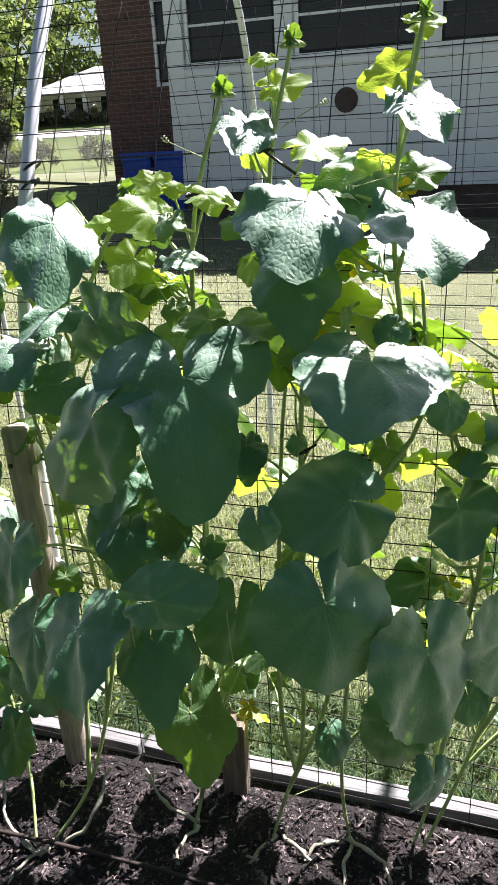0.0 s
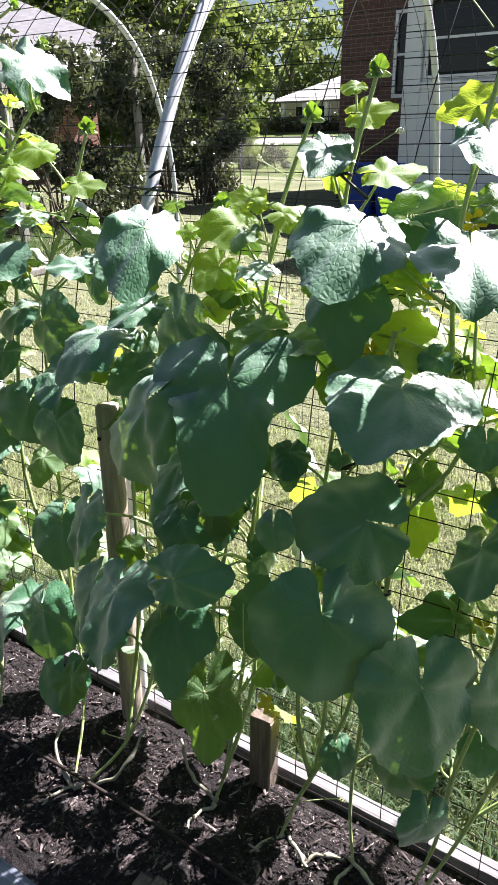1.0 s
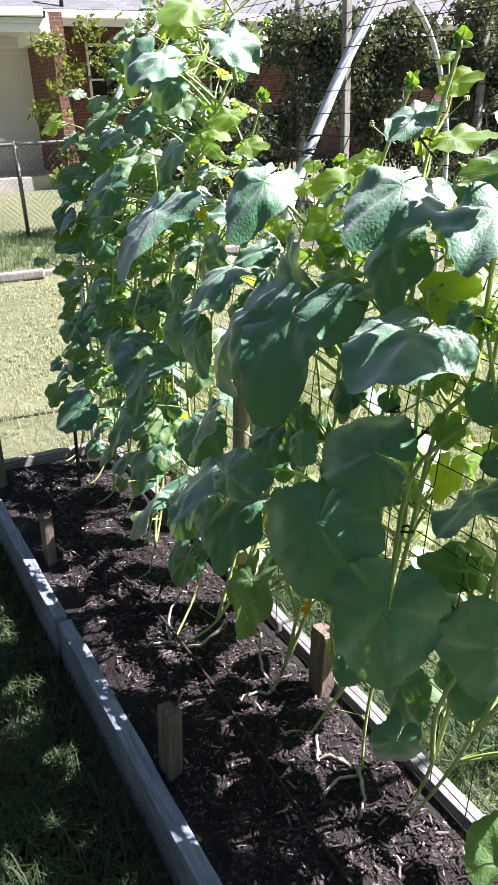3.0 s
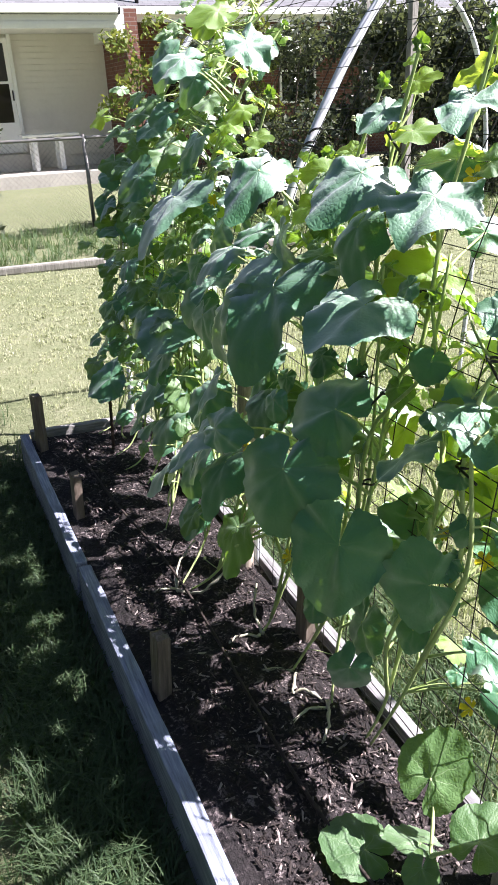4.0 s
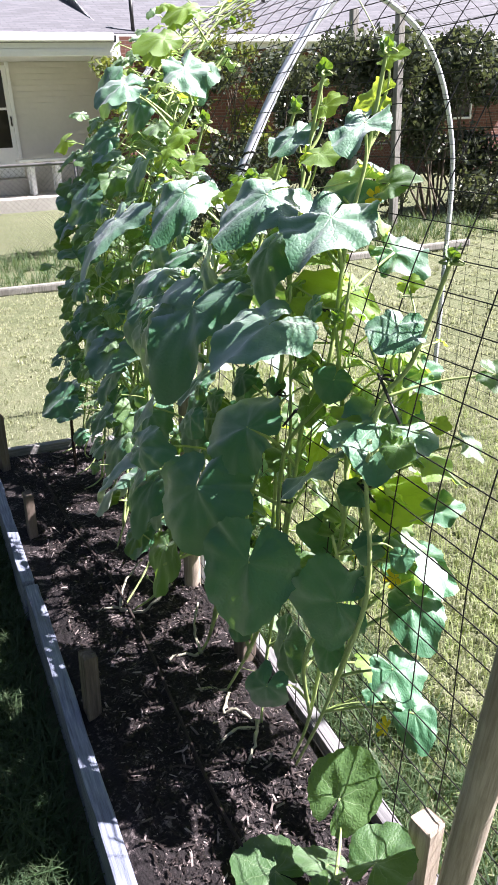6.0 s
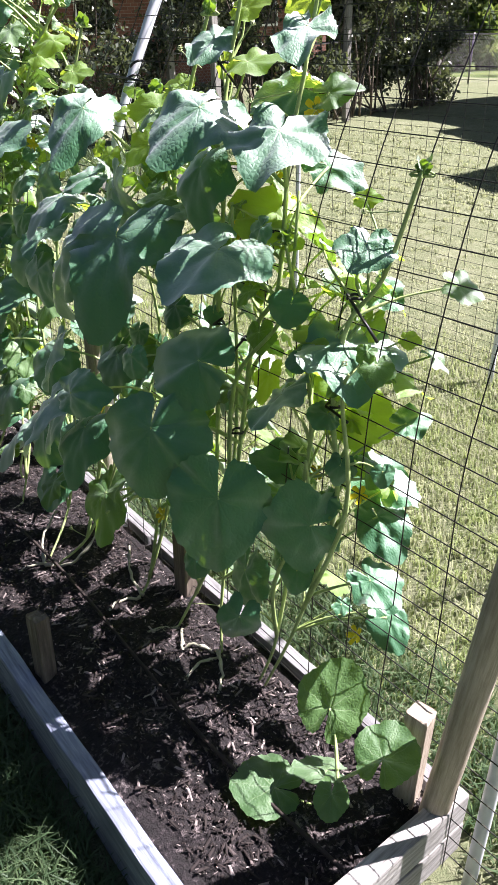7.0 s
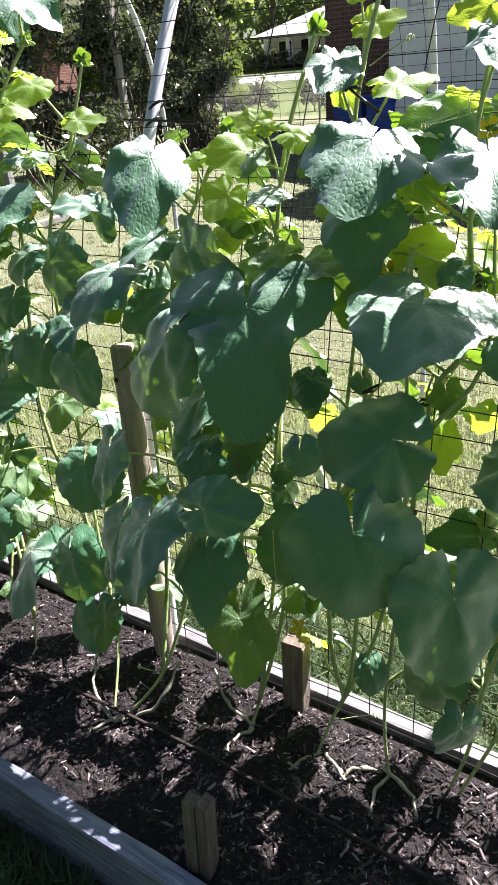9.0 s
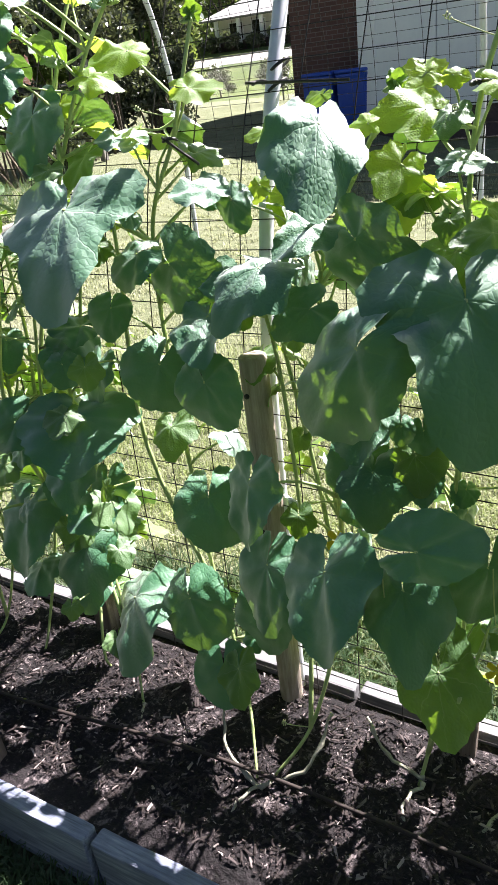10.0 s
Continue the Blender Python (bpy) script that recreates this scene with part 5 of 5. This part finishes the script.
def house_beside():
    """The white-panelled back of the near house with its brick end."""
    Y = 13.0
    h = thing("house", 0, 0, 0, "house with white panelled rear wall and a dark brick wing", "house")
    slab(h, "foundation", (-5.2, Y + 0.05, -0.1), (9, Y + 8, 0.6), FOUND)
    for k in range(11):
        x0 = -5.2 + 1.22 * k
        slab(h, "wall_panel", (x0, Y, 0.5), (x0 + 1.205, Y + 0.06, 2.4), WHITE, 0.006)
    slab(h, "wall", (-5.19, Y + 0.06, 0.5), (-2.6, Y + 8, 4.75), WHITE)
    slab(h, "wall", (-2.6, Y + 0.06, 0.5), (9, Y + 8, 6.45), WHITE)
    slab(h, "sill_rail", (-5.2, Y - 0.03, 2.4), (9, Y + 0.05, 2.5), TRIM, 0.008)
    slab(h, "corner_board", (-5.3, Y - 0.05, 0.4), (-5.0, Y + 0.04, 4.7), TRIM, 0.006)
    for x0, x1 in ((-4.9, -3.4), (-3.0, -1.1), (-0.75, 1.2), (1.5, 3.4)):
        w = window(h, "y", Y + 0.05, x0, x1, 2.6, 3.7, -1, 1)
        # added pale sheet in place of the sky's reflection in the pane
        slab(w, "blind", (x0 + 0.05, Y + 0.0385, 2.66), (x1 - 0.05, Y + 0.0395, 3.64), CURTAIN_SKY)
        slab(h, "mullion", (x1 + 0.06, Y - 0.02, 2.5), (x1 + 0.3, Y + 0.05, 3.8), TRIM, 0.006)
    bm = bmesh.new()
    bmesh.ops.create_cone(bm, cap_ends=True, segments=28, radius1=0.19, radius2=0.19, depth=0.05, matrix=Matrix.Translation((-2.22, Y - 0.01, 1.87)) @ Matrix.Rotation(radians(90), 4, "X"))
    part("vent", bm, FOUND, h, "round rust-brown vent")
    slab(h, "brick_wall", (-7.0, Y + 0.9, -0.1), (-5.2, Y + 8, 4.85), BRICK_DARK)
    window(h, "y", Y + 0.9, -5.85, -5.45, 2.4, 3.7, -1, 1)
    roof_mesh("roof", [(-2.85, Y - 0.55, 6.4), (9.6, Y - 0.55, 6.4), (9.6, Y + 4.2, 7.9), (-2.85, Y + 4.2, 7.9)], SHINGLE, h)
    roof_mesh("roof", [(9.6, Y + 9, 6.4), (-2.85, Y + 9, 6.4), (-2.85, Y + 4.2, 7.9), (9.6, Y + 4.2, 7.9)], SHINGLE, h)
    roof_mesh("roof", [(-7.25, Y + 0.55, 4.8), (-2.6, Y + 0.55, 4.8), (-2.6, Y + 4.4, 5.9), (-7.25, Y + 4.4, 5.9)], SHINGLE, h)
    roof_mesh("roof", [(-2.6, Y + 8.6, 4.8), (-7.25, Y + 8.6, 4.8), (-7.25, Y + 4.4, 5.9), (-2.6, Y + 4.4, 5.9)], SHINGLE, h)
    slab(h, "fascia", (-2.85, Y - 0.61, 6.2), (9.6, Y - 0.55, 6.4), TRIM, 0.004)
    return h


house_beside()


def wheelie_bin(x, y):
    b = thing("wheeled_bin", x, y, 0, "blue plastic wheeled bin standing against the brick wall", "bin")
    bm = bmesh.new()
    rings = []
    for z, w, d in ((0.06, 0.22, 0.26), (0.5, 0.25, 0.3), (1.08, 0.275, 0.35), (1.12, 0.29, 0.37), (1.16, 0.29, 0.37)):
        rings.append([bm.verts.new((sx * w, sy * d, z)) for sx, sy in ((-1, -1), (1, -1), (1, 1), (-1, 1))])
    for r0, r1 in zip(rings, rings[1:]):
        for i in range(4):
            bm.faces.new((r0[i], r0[(i + 1) % 4], r1[(i + 1) % 4], r1[i]))
    bm.faces.new(list(reversed(rings[0])))
    bmesh.ops.bevel(bm, geom=[e for e in bm.edges if abs(e.verts[0].co.z - e.verts[1].co.z) > 0.01], offset=0.04, segments=2, affect="EDGES")
    part("body", bm, BIN, b)
    part("lid", box_bm((0.59, 0.76, 0.06), (0, 0, 1.2), 0.025, 2), BIN, b)
    part("handle", box_bm((0.5, 0.04, 0.04), (0, 0.4, 1.15), 0.015, 2), BIN, b)
    for sx in (-1, 1):
        bm = bmesh.new()
        bmesh.ops.create_cone(bm, cap_ends=True, segments=20, radius1=0.12, radius2=0.12, depth=0.06, matrix=Matrix.Translation((sx * 0.24, 0.26, 0.12)) @ Matrix.Rotation(radians(90), 4, "Y"))
        part("wheel", bm, TIE, b)
    return b


wheelie_bin(-6.05, 13.2)
wheelie_bin(-5.43, 13.25)


def house_porch():
    """The brick house across the fence with its covered porch."""
    X = -17.0
    h = thing("house", 0, 0, 0, "brick house with grey shingle roof and a white-trimmed porch", "house")
    slab(h, "brick_wall", (X - 6, -9, 0), (X, 2.0, 3.1), BRICK)
    slab(h, "siding_wall", (X - 6, 2.0, 0), (X - 0.03, 5.0, 3.1), CREAM)
    for k in range(21):
        z = 0.6 + 0.115 * k
        bm = box_bm((0.03, 2.02, 0.112), (X - 0.012, 3.98, z + 0.056))
        for v in bm.verts:
            if v.co.z > z + 0.05:
                v.co.x -= 0.012
        part("clapboard", bm, CREAM, h)
    slab(h, "brick_wall", (X - 7, 5.0, 0), (X - 0.8, 18.2, 3.35), BRICK)
    slab(h, "brick_wall", (X - 0.8, 4.99, 0), (X + 1.9, 5.25, 3.3), BRICK)
    slab(h, "porch_end_panel", (X, 4.8, 2.8), (X + 1.9, 4.985, 3.28), TRIM)
    slab(h, "porch_floor", (X, -9, 0), (X + 1.6, 4.99, 0.35), CONCRETE, 0.02)
    slab(h, "step", (X + 0.05, 2.0, 0.35), (X + 0.5, 3.0, 0.68), CONCRETE, 0.01)
    d = slab(h, "door", (X, 2.05, 0.7), (X + 0.06, 2.92, 2.95), TRIM, 0.01, "white storm door with two dark panes")
    for z0, z1 in ((1.32, 2.08), (2.13, 2.85)):
        slab(d, "pane", (X + 0.062, 2.15, z0), (X + 0.068, 2.82, z1), GLASS)
        for k in range(5):
            slab(d, "curtain", (X + 0.0625, 2.17 + 0.13 * k, z0 + 0.02), (X + 0.0665, 2.21 + 0.13 * k, z1 - 0.25), CURTAIN_SKY)
    slab(d, "handle", (X + 0.07, 2.86, 1.75), (X + 0.1, 2.89, 1.95), TIE, 0.003)
    for y0, y1 in ((1.98, 2.05), (2.92, 2.99)):
        slab(h, "door_frame", (X, y0, 0.7), (X + 0.09, y1, 3.05), TRIM, 0.004)
    slab(h, "porch_post", (X + 1.35, 1.72, 0.0), (X + 1.44, 1.81, 3.0), TRIM, 0.008)
    slab(h, "porch_post", (X + 1.35, -4.0, 0.0), (X + 1.44, -3.91, 3.0), TRIM, 0.008)
    # table on the porch
    slab(h, "porch_ceiling", (X, -9, 3.02), (X + 1.9, 4.8, 3.08), TRIM)
    slab(h, "porch_beam", (X + 1.75, -9, 2.96), (X + 1.88, 4.8, 3.16), TRIM, 0.01)
    slab(h, "gutter", (X + 1.9, -9, 3.2), (X + 2.04, 4.85, 3.36), TRIM, 0.02)
    roof_mesh("porch_roof", [(X + 2.02, -9, 3.3), (X + 2.02, 4.9, 3.3), (X - 9, 5.1, 6.46), (X - 9, -9, 6.46)], SHINGLE, h)
    roof_mesh("roof", [(X + 1.0, 4.84, 3.45), (X + 1.0, 18.9, 3.45), (X - 7.0, 16.4, 6.7), (X - 7.0, 4.84, 6.7)], SHINGLE, h, 0.16)
    roof_mesh("roof", [(X + 1.0, 18.9, 3.4), (X - 10.2, 18.9, 3.4), (X - 7.0, 16.4, 6.7), (X - 7.0, 16.38, 6.7)], SHINGLE, h)
    roof_mesh("gable", [(X + 1.9, 4.92, 3.2), (X + 1.1, 4.92, 3.4), (X - 7.0, 4.92, 6.6), (X - 7.0, 4.92, 5.7)], TRIM, h, 0.05)
    slab(h, "fascia", (X + 1.84, -9, 3.1), (X + 1.9, 4.8, 3.34), TRIM)
    slab(h, "gutter", (X + 0.94, 4.95, 3.27), (X + 1.08, 18.8, 3.43), TRIM, 0.02)
    slab(h, "fascia", (X + 0.9, 5.3, 3.15), (X + 0.93, 18.8, 3.4), TRIM)
    for y0 in (6.6, 9.8, 12.6, 15.2):
        window(h, "x", X - 0.8, y0, y0 + 0.95, 1.5, 2.9, 1, 1)
    mast = tube_part("vent_mast", [(X + 0.85, 5.6, 3.5), (X + 0.85, 5.6, 4.22)], 0.04, TIE, h, 10)
    slab(h, "mast_cap", (X + 0.8, 5.5, 4.2), (X + 0.9, 5.7, 4.26), TIE, 0.01)
    tube_part("vent_pipe", [(X - 0.6, 9.4, 4.3), (X - 0.6, 9.4, 4.8)], 0.05, TIE, h, 10)
    tube_part("vent_pipe", [(X - 0.8, 11.0, 4.4), (X - 0.8, 11.0, 4.85)], 0.05, TIE, h, 10)
    h.location.z, h.rotation_euler.x = -4 * SLOPE, SLOPE
    return h


house_porch()

table = thing("porch_table", -16.2, 3.35, 0.32, "white slatted table standing on the porch", "table")
box_part("tabletop", (-0.3, -0.6, 0.68), (0.3, 0.6, 0.73), TRIM, table, 0.01)
for sx in (-0.22, 0.22):
    for sy in (-0.35, 0.2):
        box_part("leg", (sx - 0.04, sy - 0.05, 0.0), (sx + 0.04, sy + 0.05, 0.68), TRIM, table, 0.008)


table.rotation_euler.x = SLOPE


def far_house():
    h = thing("far_house", 0, 0, 0, "pale far house with a light roof across the street", "house")
    Y = 45
    slab(h, "wall", (-27.4, Y, 2.8), (-18, Y + 8, 4.5), CREAM)
    slab(h, "brick_base", (-28, Y - 0.3, 2.3), (-18, Y, 3.15), FOUND)
    roof_mesh("roof", [(-28.2, Y - 1, 4.45), (-17, Y - 1, 4.4), (-17, Y + 5, 6.3), (-26.0, Y + 5, 6.3)], SHINGLE_PALE, h)
    for x in (-26.6, -25.0, -23.2, -21):
        window(h, "y", Y, x, x + 0.9, 3.25, 4.15, -1, 0)
    for x in (-27.2, -25.6, -24.0, -22):
        slab(h, "porch_post", (x, Y - 0.9, 2.7), (x + 0.2, Y - 0.7, 4.45), TRIM)
    return h


far_house()

BANK = [(20, 0.5), (34, 0.8), (43.6, 2.6), (70, 2.9)]


def bank_height(y):
    return float(np.interp(y, [b[0] for b in BANK], [b[1] for b in BANK]))


bank = put("ground", mesh_of("ground", [(x, y, z) for y, z in BANK for x in (-75, -12)], [(0, 1, 3, 2), (2, 3, 5, 4), (4, 5, 7, 6)], FAR_LAWN))
tagged(bank, "grassy bank rising beyond the fence", "lawn", kind="structure")
road = put("road", mesh_of("road", [(x, y, bank_height(y) + 0.03) for y in (39.6, 41.8) for x in (-74, -12)], [(0, 1, 3, 2)], CONCRETE))
tagged(road, "pale concrete street on the bank", "road", kind="structure")


def chain_fence(x0, y0, x1, y1, label, top=1.12, gap=0.07):
    a, b = Vector((x0, y0, 0)), Vector((x1, y1, 0))
    ob = thing("chain_link_fence", x0, y0, float(land(x0, y0)), label, "fence")
    ob.rotation_euler.x = (float(land(x1, y1)) - float(land(x0, y0))) / (b - a).length
    way = b - a
    n = way.length
    u = way.normalized()
    pieces = []
    k = -int(top / gap)
    while k * gap < n:
        for sgn in (1, -1):
            s0, s1 = k * gap, k * gap + top
            z0, z1 = (0.03, top) if sgn > 0 else (top, 0.03)
            c0, c1 = max(s0, 0), min(s1, n)
            if c1 > c0:
                f0, f1 = (c0 - s0) / (s1 - s0), (c1 - s0) / (s1 - s0)
                pieces.append(tube([u * c0 + Vector((0, 0, z0 + (z1 - z0) * f0)), u * c1 + Vector((0, 0, z0 + (z1 - z0) * f1))], 0.0022, 3, False))
        k += 1
    put("link_mesh", mesh_of("link_mesh", *joined(pieces), GALV), ob)
    tube_part("top_rail", [(0, 0, top), u * n + Vector((0, 0, top))], 0.02, GALV, ob, 8)
    m = int(n / 2.6)
    for i in range(m + 1):
        p = u * (n * i / m)
        tube_part("fence_post", [p, p + Vector((0, 0, top + 0.04))], 0.026, GALV, ob, 8)
    return ob


chain_fence(-9.2, -5.2, -9.2, 13.0, "galvanised chain-link fence between the gardens", 1.12)
chain_fence(-16.0, 19.0, -6.8, 19.0, "galvanised chain-link fence along the street", 1.2, 0.08)


def edging():
    for k, (x, y, turn) in enumerate(((-6.72, 0.9, 80), (-6.55, 3.2, 84), (-6.4, 5.6, 86))):
        ob = thing("garden_timber", x, y, float(land(x, y)), "weathered timber edging the flower border", "timber", "edging timbers")
        ob.rotation_euler = (0, -1.3 * SLOPE, radians(turn))
        part("timber", box_bm((2.38, 0.08, 0.09), (0, 0, 0.02), 0.02, 2), POST_GREY, ob)


edging()


def foliage_cloud(centres, count, leaf, seed, flat=0.5):
    """Many small two-triangle leaves scattered over clumps (centre, radii)."""
    g = np.random.default_rng(seed)
    sizes = np.array([c[3] * c[4] * c[5] for c in centres]) ** 0.67
    pick = g.choice(len(centres), count, p=sizes / sizes.sum())
    c = np.array(centres)[pick]
    d = g.normal(size=(count, 3))
    d /= np.linalg.norm(d, axis=1)[:, None]
    rad = g.uniform(0.35, 1.0, count) ** 0.6 * (1 + 0.18 * g.normal(size=count))
    p = c[:, :3] + d * c[:, 3:6] * rad[:, None]
    u = g.normal(size=(count, 3))
    u /= np.linalg.norm(u, axis=1)[:, None]
    v = np.cross(u, g.normal(size=(count, 3)))
    v /= np.linalg.norm(v, axis=1)[:, None]
    s = leaf * g.uniform(0.6, 1.4, count)[:, None]
    co = np.stack([p - u * s, p + v * s * 0.5, p + u * s, p - v * s * 0.5], 1).reshape(-1, 3)
    return co


def quad_mesh(name, co, material):
    k = len(co) // 4
    me = bpy.data.meshes.new(name)
    me.vertices.add(k * 4)
    me.vertices.foreach_set("co", co.ravel())
    me.loops.add(k * 4)
    me.loops.foreach_set("vertex_index", np.arange(k * 4, dtype=np.int32))
    me.polygons.add(k)
    me.polygons.foreach_set("loop_start", np.arange(0, k * 4, 4, dtype=np.int32))
    me.update(calc_edges=True)
    me.materials.append(material)
    return me


def tree(name, x, y, height, spread, seed, material, leaf, count, label, category="tree", low=0.3, trunk=0.12, clumps=14):
    r = random.Random(seed)
    ob = thing(name, x, y, float(land(x, y)), label, category)
    limbs, centres = [], []
    top = Vector((r.uniform(-0.2, 0.2), r.uniform(-0.2, 0.2), height * 0.8))
    limbs.append(tube(curve([(0, 0, -0.05), top * 0.35 + Vector((r.uniform(-0.1, 0.1), 0, 0)), top], 4), [trunk * (1 - 0.09 * i) for i in range(9)], 8))
    for k in range(clumps):
        a = k * 2.4 + r.random()
        f = low + (1 - low) * (k + 0.5) / clumps
        reach = spread * (0.55 + 0.45 * math.sin(math.pi * min(1, (f - low) / (1 - low) * 0.8 + 0.15))) * r.uniform(0.5, 1.0)
        p = Vector((math.cos(a) * reach, math.sin(a) * reach, height * f * 0.95))
        s = top * min(0.95, f * 0.8)
        limbs.append(tube(curve([s, (s + p) / 2 + Vector((0, 0, 0.06 * height)), p], 3), [trunk * 0.3 * (1 - 0.12 * i) for i in range(7)], 5))
        q = spread * r.uniform(0.3, 0.5)
        centres.append((p.x, p.y, p.z, q, q, q * r.uniform(0.6, 0.9)))
    put("trunk", mesh_of("trunk", *joined(limbs), BARK, True), ob)
    put("crown", quad_mesh("crown", foliage_cloud(centres, count, leaf, seed), material), ob)
    return ob


# climbing vine over grey posts along the fence
for x, y, h in ((-8.0, 6.8, 2.8), (-8.65, 6.5, 2.85), (-8.3, 9.6, 2.7), (-8.9, 12.6, 2.8)):
    p = thing("arbor_post", x, y, float(land(x, y)), "weathered grey wooden arbor post among the climbers", "post", "arbor posts")
    p.rotation_euler.x = SLOPE
    part("shaft", box_bm((0.1, 0.1, h), (0, 0, h / 2), 0.01), POST_GREY, p)


def climber_hedge(name, boxes, count, leaf, seed, material, label):
    r = random.Random(seed)
    ob = thing(name, boxes[0][0], boxes[0][1], float(land(*boxes[0][:2])), label, "hedge")
    ob.rotation_euler.x = SLOPE
    base = Vector((boxes[0][0], boxes[0][1], 0))
    centres, limbs = [], []
    for x, y, z, rx, ry, rz in boxes:
        for _ in range(9):
            q = Vector((x + r.uniform(-rx, rx), y + r.uniform(-ry, ry), z + r.uniform(-rz, rz))) - base
            w = r.uniform(0.22, 0.5)
            centres.append((q.x, q.y, max(q.z, 0.15), w, w, w * 0.8))
            foot = Vector((x - base.x + r.uniform(-0.2, 0.2), y - base.y + r.uniform(-0.5, 0.5), 0))
            limbs.append(tube(curve([foot, (foot + q) / 2 + Vector((r.uniform(-0.2, 0.2), r.uniform(-0.2, 0.2), 0.1)), q], 3), [0.02, 0.018, 0.016, 0.013, 0.01, 0.008, 0.006], 5))
    put("branch_work", mesh_of("branch_work", *joined(limbs), BARK, True), ob)
    put("foliage", quad_mesh("foliage", foliage_cloud(centres, count, leaf, seed), material), ob)
    return ob


climber_hedge("climbing_hedge", [(-8.6, 7.6, 1.4, 0.4, 0.9, 0.9), (-8.6, 9.2, 1.2, 0.4, 0.9, 1.0), (-8.7, 10.6, 1.3, 0.5, 0.8, 1.1), (-8.8, 12.0, 1.3, 0.5, 0.8, 1.2), (-8.7, 8.2, 2.2, 0.4, 1.0, 0.4), (-8.7, 10.0, 2.2, 0.4, 1.0, 0.4), (-8.8, 11.7, 2.3, 0.4, 0.9, 0.4)], 52000, 0.045, 21, HEDGE_LEAF, "dense dark climber with glossy leaves along the fence")
climber_hedge("climbing_hedge", [(-8.8, 4.9, 1.3, 0.4, 0.9, 0.9), (-8.7, 6.2, 1.3, 0.4, 0.7, 1.0)], 16000, 0.038, 22, HEDGE_LEAF, "climber with glossy leaves on the arbor posts")
tree("shrub", -8.6, 3.3, 2.5, 0.5, 31, SHRUB_LEAF, 0.035, 2200, "tall airy shrub with pale green leaves by the fence", "shrub", 0.15, 0.025, 14)
tree("shrub", -8.8, 4.6, 2.9, 0.55, 33, SHRUB_LEAF, 0.035, 2600, "tall pale green shrub growing by the fence", "shrub", 0.2, 0.025, 14)
tree("shrub", -7.9, 0.85, 2.15, 0.42, 32, HEDGE_LEAF, 0.042, 2600, "young upright shrub with glossy leaves by the fence", "shrub", 0.12, 0.02, 14)
for k, (x, y, h, s) in enumerate(((-22.5, 27, 11, 2.8), (-28, 30, 13, 4), (-27, 22, 12, 3.6), (-34, 30, 14, 5), (-20.5, 28.5, 6, 1.6))):
    tree("tree", x, y, h, s, 50 + k, TREE_LEAF, 0.15, 20000, "tall leafy tree with dark foliage beyond the gardens", "tree", 0.06, 0.22, 20)
for k, (x, y, h, s) in enumerate(((-42, 64, 15, 6), (-31, 68, 17, 6), (-21, 64, 13, 5), (-50, 50, 15, 6), (-50, 34, 15, 6), (-46, 14, 13, 5), (-44, 0, 14, 5), (-6, 66, 14, 6), (-35, 58, 11, 4), (-29.5, 41, 9, 2.6), (-32.5, 40, 10, 3))):
    tree("tree", x, y, h, s, 70 + k, FAR_LEAF, 0.3, 5000, "distant sunlit leafy tree beyond the street", "tree", 0.12, 0.3, 14)
for k, (x, y) in enumerate(((-16.1, 26), (-13.8, 26))):
    tree("bush", x, y, 1.0, 0.6, 90 + k, HEDGE_LEAF, 0.05, 1800, "rounded bush on the far lawn", "bush", 0.3, 0.04, 8)
for k in range(7):
    x, y = -29.0 + 1.6 * k, 43.6 + 0.3 * (k % 2)
    b = tree("bush", x, y, 0.75 + 0.15 * (k % 3), 0.62, 110 + k, HEDGE_LEAF, 0.08, 1500, "dark clipped bush at the foot of the far house", "bush", 0.2, 0.05, 8)
    b.location.z = bank_height(y)

# an added dark block, out of view behind the walk, holds back sky light
south = put("wall_south", mesh_of("wall_south", *joined([([Vector((x, y, z)) for x in (-9.5, 8.0) for y in (-3.4, -2.4) for z in (-0.1, 2.8)], [(0, 1, 3, 2), (4, 6, 7, 5), (0, 4, 5, 1), (2, 3, 7, 6), (1, 5, 7, 3), (0, 2, 6, 4)])]), SKY_BLOCK))
tagged(south, "unseen dark block added to hold back sky light", "hedge", kind="structure")
